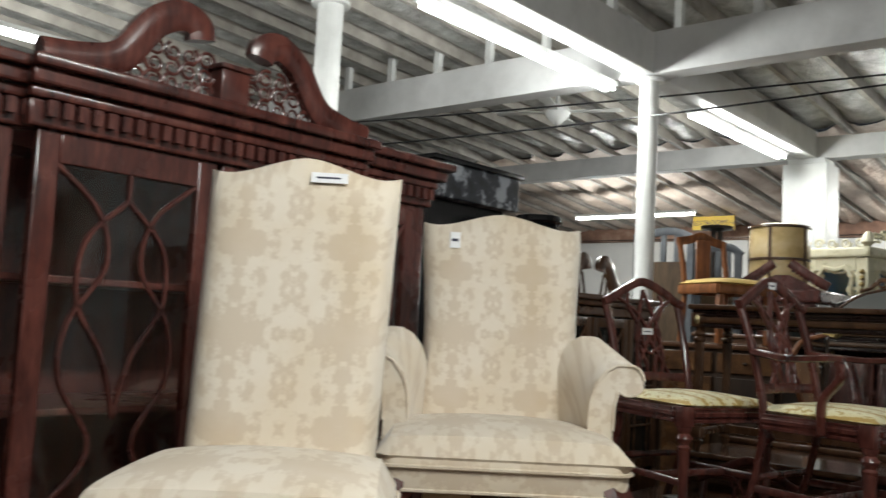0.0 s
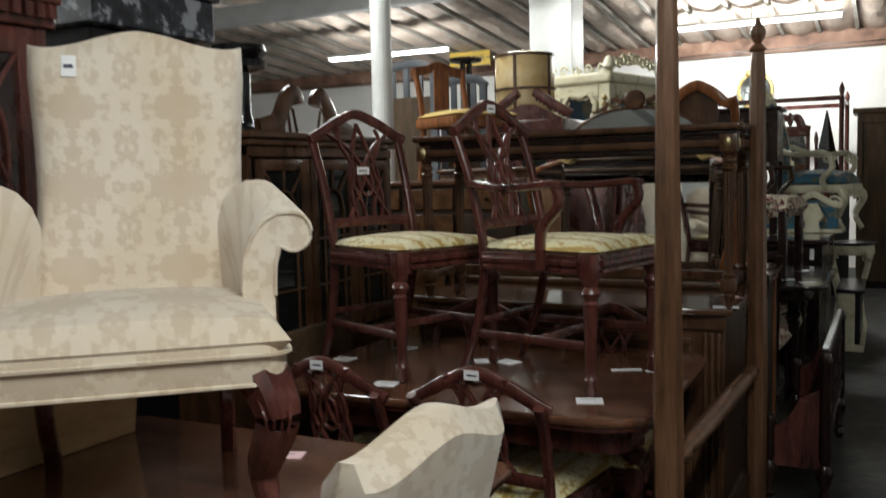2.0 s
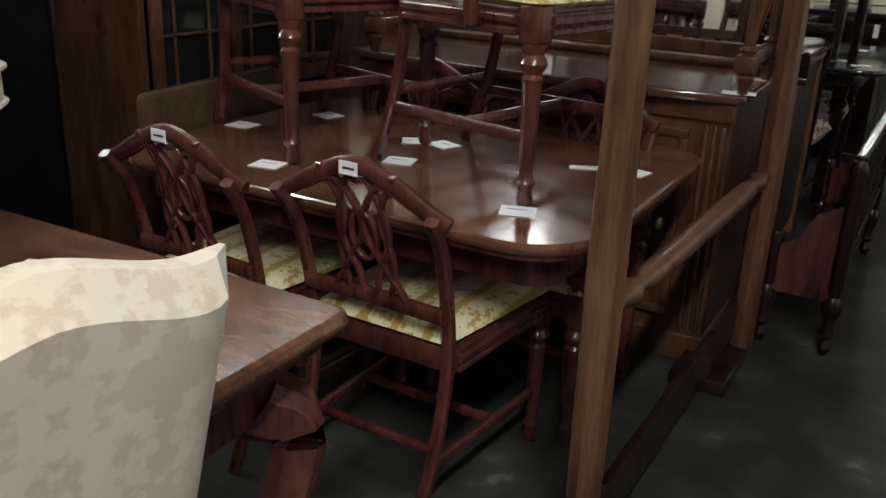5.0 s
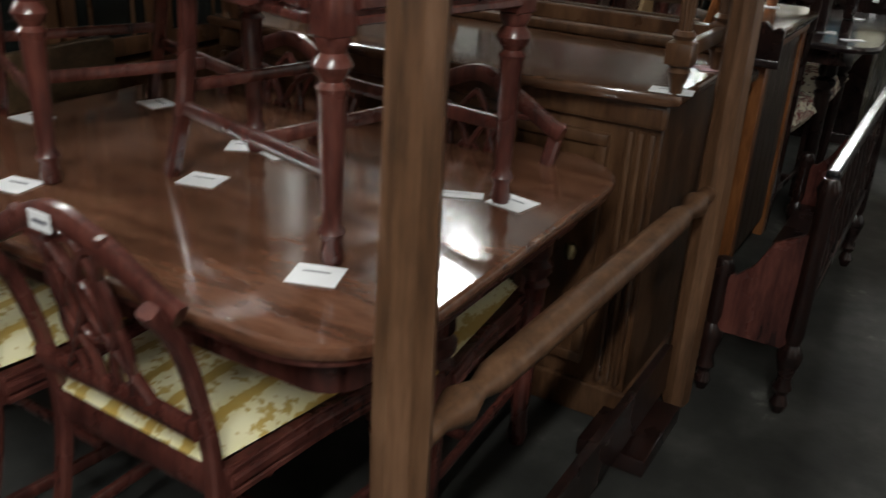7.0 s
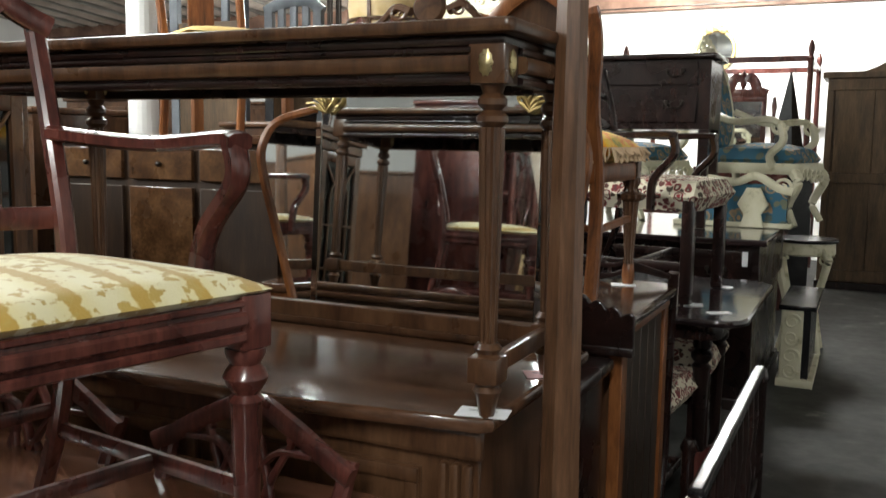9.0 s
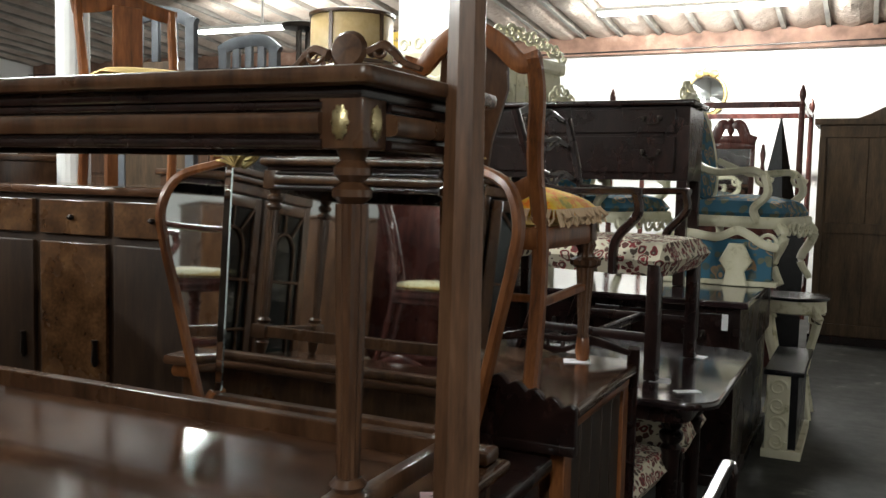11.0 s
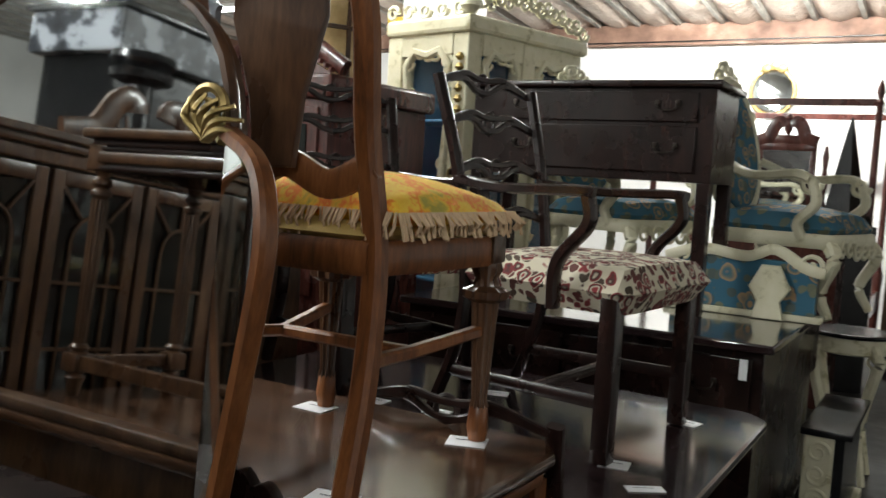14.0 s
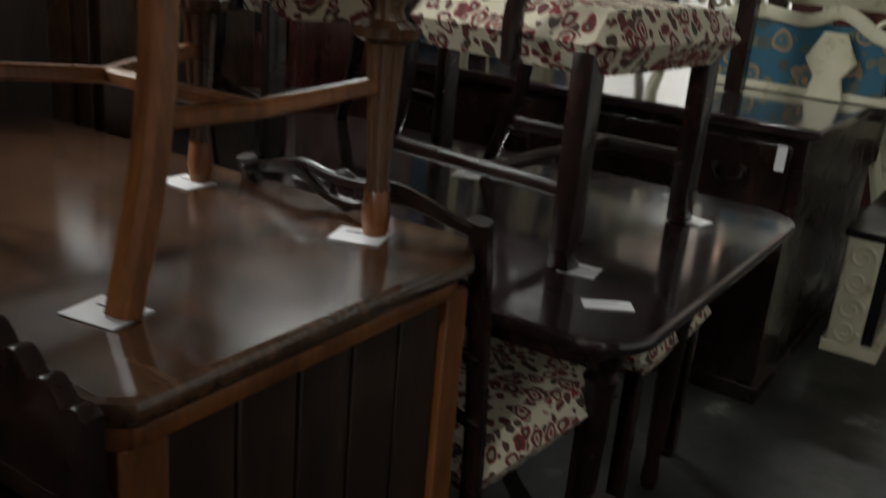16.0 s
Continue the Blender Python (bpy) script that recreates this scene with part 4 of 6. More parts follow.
part("plinth", B(-2.03, -0.625, 4.28, 4.885, 0, 0.1, bev=0.008), WALNUT, sb)
for x in (-2.0, -0.69):
    for k in range(3):
        rd = B(x - 0.028 + 0.026 * k, x - 0.01 + 0.026 * k, 4.272, 4.296, 0.12, 0.82, bev=0.007)
        part("reed", rd, WALNUT, sb)
REED = [(0.02, 0), (0.026, 0.02), (0.02, 0.05), (0.016, 0.06)]
tt = thing("occasional_table", "dark wooden table with reeded legs and brass medallions on a sideboard", "table", pose(0, 0, 0.926) @ Matrix.Diagonal((1, 1, 1.025, 1)))
X0, X1, Y0, Y1 = -2.0, -0.567, 4.235, 4.66
part("tabletop", slab(rounded(X0 - 0.01, X1 + 0.01, Y0 - 0.02, Y1 + 0.02, 0.02), 0.69, 0.716, 0.009), WALNUT, tt)
part("cove", B(X0 + 0.015, X1 - 0.015, Y0 + 0.005, Y1 - 0.005, 0.67, 0.692, bev=0.008), EBONISED, tt)
for nm, a in (("apron", (X0 + 0.06, X1 - 0.08, Y0 + 0.012, Y0 + 0.04)), ("apron", (X0 + 0.06, X1 - 0.08, Y1 - 0.04, Y1 - 0.012)), ("apron", (X0 + 0.01, X0 + 0.04, Y0 + 0.07, Y1 - 0.07)), ("apron", (X1 - 0.04, X1 - 0.012, Y0 + 0.07, Y1 - 0.07))):
    ap = B(*a, 0.605, 0.672, bev=0.006)
    part(nm, ap, EBONISED, tt)
    xa, xb_, ya, yb = a
    long_ = xb_ - xa > yb - ya
    yo = ya - 0.002 if ya < (Y0 + Y1) / 2 else yb + 0.002
    xo = xa - 0.002 if xa < (X0 + X1) / 2 else xb_ + 0.002
    for zr, rr in ((0.64, 0.032), (0.612, 0.014), (0.664, 0.012)):
        ends = [(xa, yo, zr), ((xa + xb_) / 2, yo, zr), (xb_, yo, zr)] if long_ else [(xo, ya, zr), (xo, (ya + yb) / 2, zr), (xo, yb, zr)]
        part("apron_bead", sweep(ends, rr, round_=10), WALNUT if rr > 0.02 else EBONISED, tt)
LEG = [(0.014, 0.0), (0.022, 0.04), (0.028, 0.05), (0.02, 0.06), (0.03, 0.066), (0.03, 0.115), (0.02, 0.12), (0.028, 0.13), (0.02, 0.14)]
for x in (X0 + 0.04, X1 - 0.05):
    for y in (Y0 + 0.04, Y1 - 0.04):
        lg = lathe(LEG, 16, x, y)
        box(lg, x - 0.03, x + 0.03, y - 0.03, y + 0.03, 0.066, 0.115)
        lathe([(0.017, 0.14), (0.024, 0.5), (0.024, 0.53)], 24, x, y, bm=lg, reed=1)
        lathe([(0.018, 0.53), (0.029, 0.54), (0.029, 0.55), (0.016, 0.56), (0.027, 0.57), (0.027, 0.58), (0.018, 0.59), (0.024, 0.605)], 18, x, y, bm=lg)
        part("leg", lg, WALNUT, tt, "reeded turned leg")
        blk = part("corner_block", B(x - 0.036, x + 0.036, y - 0.034, y + 0.034, 0.605, 0.675), WALNUT, tt)
        md = lathe([(0.028, 0), (0.03, 0.003), (0.022, 0.006), (0.008, 0.009)], 20, reed=1)
        bmesh.ops.transform(md, matrix=Matrix.Translation((x, y - 0.034, 0.641)) @ pose(0, 0, 0, 90) @ Matrix.Diagonal((0.5, 0.85, 1, 1)), verts=md.verts)
        part("medallion", md, BRASS, blk, "oval brass rosette")
        md = lathe([(0.028, 0), (0.03, 0.003), (0.022, 0.006), (0.008, 0.009)], 20, reed=1)
        bmesh.ops.transform(md, matrix=Matrix.Translation((x + 0.036, y, 0.641)) @ pose(0, 0, 0, 0, 90) @ Matrix.Diagonal((0.85, 0.5, 1, 1)), verts=md.verts)
        part("medallion", md, BRASS, blk, "oval brass rosette")
part("long_stretcher", B(X0 + 0.05, X1 - 0.06, Y1 - 0.055, Y1 - 0.025, 0.07, 0.11), WALNUT, tt)
for x in (X0 + 0.04, X1 - 0.05):
    part("end_stretcher", B(x - 0.012, x + 0.012, Y0 + 0.07, Y1 - 0.07, 0.075, 0.11), WALNUT, tt)
tag(-0.63, 4.29, 0.926, 10, 0.1, 0.06)
tag(-0.62, 4.62, 0.926, 30, 0.09, 0.06, PINK, "pink paper price tag lying on a sideboard")

# ---- tri-fold vanity mirror on its base ----
vb = thing("vanity_cabinet", "dark low vanity cabinet with stepped moulded top", "vanity", pose(0, 0, 0))
part("body", B(-1.85, -0.66, 4.96, 5.27, 0.06, 0.78), EBONISED, vb)
part("top", B(-1.88, -0.63, 4.945, 5.285, 0.78, 0.82, bev=0.012), EBONISED, vb)
part("plinth", B(-1.86, -0.65, 4.95, 5.275, 0, 0.06), EBONISED, vb)
mr = thing("vanity_mirror", "triple folding mirror in carved walnut frame with gilt leaf corners", "mirror", pose(-1.255, 5.235, 0.822, -4) @ Matrix.Diagonal((1.07, 1, 0.975, 1)))
def arch(w, h0, side, top, n=18):
    pts = [(-w / 2, h0), (w / 2, h0), (w / 2, side)]
    for i in range(1, n):
        a = math.pi * i / n
        pts.append((w / 2 * math.cos(a) * 0.98, side + (top - side) * math.sin(a) ** 0.8))
    pts.append((-w / 2, side))
    return pts
STAND = Matrix(((1, 0, 0, 0), (0, 0, -1, 0), (0, 1, 0, 0), (0, 0, 0, 1)))
centre = arch(0.72, 0.04, 0.75, 1.02)
part("centre_glass", slab(centre, 0.0, 0.006, 0, matrix=STAND), MIRROR, mr, "bevelled centre mirror glass", smooth=False)
part("centre_back", slab(centre, -0.03, -0.004, 0, matrix=STAND), WALNUT, mr, smooth=False)
c3 = [(x, 0.0, z) for x, z in centre]
part("centre_frame", sweep(c3[2:], 0.018, 0.024, up=(0, 1, 0)), WALNUT, mr)
part("base_rail", B(-0.4, 0.4, -0.03, 0.03, 0, 0.045), WALNUT, mr)
part("crest", lathe([(0.0, -0.012), (0.05, -0.01), (0.055, 0), (0.045, 0.012), (0.0, 0.016)], 18), WALNUT, mr).matrix_basis = pose(0, -0.012, 1.06, 90, 0, 0)
cl = bmesh.new()
for s in (-1, 1):
    sweep(curve_pts([(s * 0.06, -0.01, 1.05), (s * 0.11, -0.01, 1.065), (s * 0.16, -0.01, 1.02), (s * 0.21, -0.01, 1.0)]), 0.03, 0.035, bm=cl, up=(0, 1, 0), taper=0.5)
    spiral((s * 0.1, -0.02, 1.05), 0.03, "xz", 1.2, 0.014, s, bm=cl)
pieces("crest_scroll", cl, WALNUT, mr)
FOLD = {-1: 34, 1: 28}
for s in (-1, 1):
    lf = bmesh.new()
    for k in range(6):
        a = radians(20 + 22 * k)
        sweep(curve_pts([(s * 0.33, -0.025, 0.73), (s * (0.33 + 0.045 * math.cos(a)), -0.04, 0.73 + 0.04 * math.sin(a)), (s * (0.33 + 0.08 * math.cos(a - 0.3)), -0.03, 0.73 + 0.07 * math.sin(a - 0.3))]), 0.02, 0.014, bm=lf, taper=0.4)
    spiral((s * 0.33, -0.03, 0.78), 0.035, "xz", 1.3, 0.018, s, bm=lf)
    pieces("gilt_leaf", lf, GILT, mr, "carved gilt acanthus leaf")
    wing = [(0.0, 0.05), (0.03, 0.02), (0.06, 0.12), (0.115, 0.34), (0.155, 0.5), (0.165, 0.6), (0.12, 0.69), (0.0, 0.74)]
    wp = [(p.x, p.y) for p in curve_pts([(x, y, 0) for x, y in wing], 5)]
    W = Matrix.Translation((s * 0.37, -0.02, 0)) @ pose(0, 0, 0, 0, 0, FOLD[s] * -s) @ Matrix.Diagonal((s, 1, 1, 1)) @ STAND
    part("wing_glass", slab(wp, 0, 0.005, 0, matrix=W), MIRROR, mr, "side mirror glass", smooth=False)
    part("wing_back", slab(wp, -0.018, -0.003, 0, matrix=W), EBONISED, mr, smooth=False)
    w3 = [W @ Vector((x, z, 0.0)) for x, z in wp]
    part("wing_frame", sweep(w3, 0.026, 0.032, up=(0.2, 1, 0)), ORANGEWOOD, mr, "curved walnut side frame")

# ---- second sideboard ----
s2 = thing("cabinet", "walnut cabinet with ogee edge and planked end", "cabinet", pose(0, 0, 0))
part("top", slab([(-1.95, 5.33), (-0.62, 5.33), (-0.59, 5.36), (-0.59, 5.98), (-0.64, 6.06), (-1.95, 6.06)], 0.9, 0.935, 0.012), WALNUT_TOP, s2)
part("ogee_moulding", slab([(-1.93, 5.345), (-0.635, 5.345), (-0.61, 5.37), (-0.61, 5.97), (-0.655, 6.04), (-1.93, 6.04)], 0.86, 0.902, 0.014), ORANGEWOOD, s2)
part("body", B(-1.91, -0.645, 5.37, 6.02, 0.06, 0.862), WALNUT, s2)
for k in range(5):
    part("plank", B(-0.646, -0.636, 5.43 + 0.108 * k, 5.533 + 0.108 * k, 0.08, 0.86), DARK_SHADE_OAK, s2)
part("corner_post", B(-0.665, -0.625, 5.36, 5.425, 0, 0.861), ORANGEWOOD, s2)
part("corner_post", B(-0.665, -0.625, 5.97, 6.03, 0, 0.861), ORANGEWOOD, s2)
sc = [(-1.2, 0.0)]
for k in range(140):
    u = k / 139
    sc.append((-1.2 + 0.62 * u, 0.27 - 0.12 * u - 0.04 * u * u + 0.016 * abs(math.sin(u * 40))))
sc.append((-0.58, 0.0))
gb = thing("carved_gallery", "dark carved gallery board with scalloped top edge", "board")
part("base_rail", B(-1.2, -0.58, 5.285, 5.325, 0.822, 0.85), EBONISED, gb)
part("board", slab([(x, z) for x, z in sc], -0.012, 0.012, 0.003, matrix=Matrix.Translation((0, 5.305, 0.822)) @ STAND), EBONISED, gb)
for x, y, rz in ((-0.79, 5.47, 10), (-0.77, 5.92, 20), (-1.18, 5.92, 0), (-1.17, 5.47, 10)):
    tag(x, y, 0.9355, rz, 0.085, 0.07)

# ---- crib end by the aisle ----
cb = thing("crib", "dark wooden crib with curved end and turned feet", "crib", pose(0, 0, 0))
endp = [(-0.5, 0.2), (-0.28, 0.2), (-0.28, 0.56), (-0.32, 0.53), (-0.38, 0.5), (-0.42, 0.42), (-0.46, 0.38), (-0.5, 0.38)]
for y in (4.62, 5.86):
    part("end_panel", slab(endp, -0.012, 0.012, 0.004, matrix=Matrix.Translation((0, y, 0)) @ STAND), MAHOGANY, cb)
    for x in (-0.28, -0.5):
        tp = 0.7 if x > -0.4 else 0.42
        part("leg", lathe([(0.014, 0), (0.026, 0.03), (0.016, 0.06), (0.028, 0.08), (0.018, 0.11), (0.034, 0.17), (0.036, 0.19), (0.02, 0.22), (0.026, 0.25), (0.024, tp - 0.06), (0.032, tp - 0.03), (0.02, tp)], 14, x, y), EBONISED, cb)
part("top_rail", B(-0.3, -0.262, 4.64, 5.84, 0.685, 0.715, bev=0.008), BLACK, cb, "polished top rail")
part("lower_rail", B(-0.295, -0.265, 4.64, 5.84, 0.3, 0.33), EBONISED, cb)
part("bottom_board", B(-0.49, -0.29, 4.64, 5.84, 0.2, 0.22), EBONISED, cb)
for k in range(8):
    y = 4.84 + 0.128 * k
    part("spindle", lathe([(0.01, 0.33), (0.016, 0.42), (0.009, 0.48), (0.015, 0.56), (0.01, 0.685)], 10, -0.28, y), EBONISED, cb)

# ---- dark table, desk and lowboy ----
d2 = thing("dark_table", "polished near-black dining table with rounded corners", "table", pose(0, 0, 0))
part("tabletop", slab(rounded(-2.0, -0.36, 6.1, 7.22, 0.12, 7), 0.772, 0.80, 0.01), EBON_TOP, d2)
part("apron", slab(rounded(-1.9, -0.46, 6.2, 7.12, 0.08, 5), 0.7, 0.774, 0.004), EBONISED, d2)
for x in (-1.8, -0.58):
    for y in (6.55, 7.02):
        table_leg(x, y, 0.71, EBONISED, d2)
for x, y, rz in ((-0.6, 6.4, 10), (-0.56, 6.93, -10), (-1.19, 6.52, 0), (-1.16, 6.85, 20), (-1.4, 6.5, 0)):
    tag(x, y, 0.8005, rz, 0.075, 0.065)
tag(-0.48, 6.27, 0.8005, 35, 0.09, 0.04)


def bail(x, y, z, t, w=0.09):
    b = bmesh.new()
    sweep(curve_pts([(x - w / 2, y - 0.012, z), (x - w / 2 + 0.008, y - 0.02, z - 0.025), (x, y - 0.022, z - 0.032), (x + w / 2 - 0.008, y - 0.02, z - 0.025), (x + w / 2, y - 0.012, z)]), 0.008, bm=b, round_=6)
    for s in (-1, 1):
        box(b, x + s * w / 2 - 0.012, x + s * w / 2 + 0.012, y - 0.012, y - 0.001, z - 0.012, z + 0.014)
    return part("pull", b, IRON, t, "bronze bail pull")


dk = thing("desk", "near-black long desk with drawers and bail pulls", "desk", pose(0, 0, 0))
part("top", B(-2.08, -0.45, 7.66, 9.25, 0.915, 0.95, bev=0.008), EBON_TOP, dk)
part("body", B(-2.06, -0.49, 7.72, 9.2, 0.62, 0.915), EBONISED, dk)
part("pedestal", B(-1.2, -0.51, 7.74, 9.18, 0.06, 0.62), EBONISED, dk)
part("pedestal", B(-2.05, -1.6, 7.74, 9.18, 0.06, 0.62), EBONISED, dk)
part("plinth", B(-1.22, -0.49, 7.72, 9.2, 0, 0.06), EBONISED, dk)
part("plinth", B(-2.06, -1.58, 7.72, 9.2, 0, 0.06), EBONISED, dk)
for x0, x1 in ((-2.03, -1.3), (-1.26, -0.53)):
    dw = part("drawer", B(x0, x1, 7.705, 7.722, 0.66, 0.88), EBONISED, dk)
    bail(x0 + 0.18, 7.706, 0.78, dw)
    bail(x1 - 0.18, 7.706, 0.78, dw)
card = tagged(part("price_tag", B(-0.575, -0.545, 7.699, 7.702, 0.8, 0.88, bev=0), PAPER, smooth=False), "white paper price tag hung on a desk drawer", "tag")
lo_ = thing("lowboy", "dark mahogany two-drawer lowboy with bail pulls", "chest", pose(0, 0, 0.952))
part("body", B(-2.03, -0.855, 8.17, 8.6, 0.58, 0.99), EBONISED, lo_)
part("top", B(-2.06, -0.825, 8.135, 8.62, 0.99, 1.02, bev=0.007), EBONISED, lo_)
for z0, z1 in ((0.84, 0.97), (0.62, 0.82)):
    dw = part("drawer", B(-1.98, -0.93, 8.155, 8.172, z0, z1), EBONISED, lo_)
    for x in (-1.75, -1.06):
        bail(x, 8.156, (z0 + z1) / 2 + 0.015, dw)
for x in (-2.0, -0.885):
    for y in (8.2, 8.57):
        part("leg", B(x - 0.03, x + 0.03, y - 0.03, y + 0.03, 0, 0.58), EBONISED, lo_)


# ---- cream rococo furniture ----
def rococo_chair(m, label):
    t = thing("rococo_armchair", label, "armchair", m, "cream rococo armchairs")
    part("seat_pad", pillow(-0.28, 0.28, -0.3, 0.3, 0.34, 0.47, 0.04, 0.25), TAPESTRY, t, "blue tapestry seat")
    rl = [(x, y, 0.35) for x, y in rounded(-0.28, 0.29, -0.3, 0.3, 0.06)]
    part("seat_rail", sweep(rl + rl[:1], 0.045, 0.07), CREAM, t)
    for s in (-1, 1):
        part("front_leg", sweep(curve_pts([(0.25, s * 0.26, 0.36), (0.31, s * 0.3, 0.27), (0.25, s * 0.27, 0.12), (0.3, s * 0.29, 0.0)]), 0.07, 0.065, taper=0.6), CREAM, t, "carved cabriole leg")
        part("back_leg", sweep(curve_pts([(-0.26, s * 0.22, 0.36), (-0.26, s * 0.23, 0.2), (-0.34, s * 0.24, 0)]), 0.05, taper=0.8), CREAM, t)
        am = bmesh.new()
        sweep(curve_pts([(-0.3, s * 0.26, 0.72), (-0.1, s * 0.33, 0.64), (0.12, s * 0.35, 0.65), (0.18, s * 0.34, 0.63)]), 0.05, 0.045, bm=am)
        spiral((0.19, s * 0.34, 0.61), 0.05, "xz", 1.3, 0.03, -1, bm=am)
        part("arm", am, CREAM, t, "carved scroll arm")
        part("arm_support", sweep(curve_pts([(0.2, s * 0.34, 0.62), (0.22, s * 0.34, 0.52), (0.14, s * 0.32, 0.43), (0.16, s * 0.3, 0.35)]), 0.045, 0.05, up=(0, 1, 0)), CREAM, t)
    bk = bmesh.new()
    ol = [(math.cos(a) * 0.24 * (1 - 0.12 * math.sin(a)), 0.78 + 0.32 * math.sin(a)) for a in [k * math.pi / 16 for k in range(32)]]
    M = pose(-0.29, 0, 0) @ pose(0, 0, 0.45) @ pose(0, 0, 0, 0, -10, 0) @ pose(0, 0, -0.45) @ Matrix(((0, 0, 1, 0), (1, 0, 0, 0), (0, 1, 0, 0), (0, 0, 0, 1)))
    part("back_pad", slab(ol, -0.025, 0.035, 0.02, matrix=M), TAPESTRY, t, "blue tapestry back pad")
    pts = [M @ Vector((x * 1.08, (z - 0.78) * 1.08 + 0.78, 0)) for x, z in ol]
    sweep(pts + pts[:1], 0.055, 0.06, bm=bk, up=(1, 0, 0))
    part("back_frame", bk, CREAM, t)
    cv = bmesh.new()
    for k in range(-3, 4):
        p = M @ Vector((k * 0.055, 1.16 - 0.015 * k * k + 0.03, 0))
        spiral((p.x, p.y, p.z), 0.045 if k else 0.06, "yz", 1.3, 0.026, 1 if k < 0 else -1, bm=cv)
    for s in (-1, 1):
        for z in (0.62, 0.78, 0.95):
            p = M @ Vector((s * 0.27, z, 0))
            spiral((p.x, p.y, p.z), 0.04, "yz", 1.2, 0.022, s, bm=cv)
    pieces("crest_scroll", cv, CREAM, t, "carved scroll")
    sk = bmesh.new()
    for k in (-2, -1, 0, 1, 2):
        spiral((0.31, k * 0.1, 0.31), 0.05, "yz", 1.2, 0.025, 1 if k < 0 else -1, bm=sk)
    pieces("apron_scroll", sk, CREAM, t)
    return t


rococo_chair(pose(-0.62, 8.93, 0.952, 0, 0, -12), "cream carved armchair with blue tapestry standing on a desk")
rococo_chair(pose(-1.5, 8.95, 0.952, 0, 0, -20), "cream carved armchair with blue tapestry behind a lowboy")
bp = thing("low_rococo_bench", "low cream carved bench front with blue tapestry panel", "bench", pose(-0.72, 8.42, 0.952))
part("panel", B(-0.33, 0.3, -0.02, 0.05, 0.03, 0.26), TAPESTRY, bp)
bs = bmesh.new()
sweep(curve_pts([(-0.36, -0.03, 0.24), (-0.2, -0.03, 0.29), (0.0, -0.03, 0.27), (0.12, -0.03, 0.31), (0.25, -0.03, 0.24), (0.33, -0.03, 0.22)]), 0.035, 0.05, bm=bs)
spiral((0.27, -0.035, 0.25), 0.05, "xz", 1.3, 0.025, 1, bm=bs)
spiral((-0.28, -0.035, 0.25), 0.05, "xz", 1.3, 0.025, -1, bm=bs)
part("top_rail", bs, CREAM, bp)
part("splat", slab([(-0.06, 0), (0.08, 0), (0.06, 0.08), (0.1, 0.14), (0.05, 0.24), (-0.03, 0.24), (-0.08, 0.14), (-0.04, 0.08)], 0.03, 0.055, 0.008, matrix=Matrix.Translation((0.1, 0, 0)) @ STAND), CREAM, bp)
part("base_rail", B(-0.36, 0.33, -0.03, 0.06, 0, 0.03), CREAM, bp)

rt = thing("round_table", "small cream carved table with black glass top", "table", pose(-0.37, 9.5, 0))
part("tabletop", lathe([(0.2, 0.775), (0.22, 0.78), (0.225, 0.79), (0.22, 0.8), (0.2, 0.802)], 30), BLACK, rt, "glossy black top")
part("apron", lathe([(0.19, 0.69), (0.205, 0.7), (0.2, 0.775)], 30), CREAM, rt)
for k in range(4):
    a = radians(45 + 90 * k)
    ca, sa = math.cos(a), math.sin(a)
    part("leg", sweep(curve_pts([(0.18 * ca, 0.18 * sa, 0.74), (0.22 * ca, 0.22 * sa, 0.64), (0.13 * ca, 0.13 * sa, 0.3), (0.19 * ca, 0.19 * sa, 0.0)]), 0.06, taper=0.55), CREAM, rt)
    sp_ = spiral((0.2 * ca, 0.2 * sa, 0.66), 0.045, "xz", 1.2, 0.022)
    part("knee_scroll", sp_, CREAM, rt)
pd = thing("pedestal_bench", "low cream carved pedestal with black glass top", "pedestal", pose(0, 0, 0))
part("top", B(-0.43, -0.22, 8.38, 9.2, 0.47, 0.5), BLACK, pd, "glossy black top")
part("body", B(-0.4, -0.25, 8.42, 9.16, 0.05, 0.47), BLACK, pd)
part("front_panel", B(-0.415, -0.29, 8.395, 8.42, 0.04, 0.47, bev=0.01), CREAM, pd)
pc = bmesh.new()
for z, f in ((0.4, 1), (0.3, -1), (0.19, 1), (0.1, -1)):
    spiral((-0.352, 8.388, z), 0.05, "xz", 1.4, 0.02, f, bm=pc)
part("panel_carving", pc, CREAM, pd)
part("foot", B(-0.43, -0.22, 8.39, 9.18, 0, 0.05), CREAM, pd)

vt = thing("display_cabinet", "cream rococo glazed display cabinet with blue lining", "cabinet", pose(-2.36, 8.66, 0, 0, 0, -14) @ Matrix.Diagonal((1, 1, 0.975, 1)) @ pose(2.53, -9.0, 0))
VX0, VX1, VY0, VY1 = -3.13, -2.53, 9.0, 10.02
part("back", B(VX0, VX0 + 0.03, VY0 + 0.02, VY1 - 0.02, 0.1, 2.36), BLUELINING, vt, "blue painted lining")
part("base", B(VX0 - 0.02, VX1 + 0.02, VY0 - 0.02, VY1 + 0.02, 0, 0.35, bev=0.015), CREAM, vt)
part("cornice", B(VX0 - 0.04, VX1 + 0.05, VY0 - 0.05, VY1 + 0.05, 2.36, 2.46, bev=0.025), CREAM, vt)
for z in (0.9, 1.35, 1.85):
    part("shelf", B(VX0 + 0.03, VX1 - 0.04, VY0 + 0.03, VY1 - 0.03, z, z + 0.02, bev=0), BLUELINING, vt)
part("far_side", B(VX0, VX1, VY1 - 0.03, VY1, 0.35, 2.36), BLUELINING, vt)
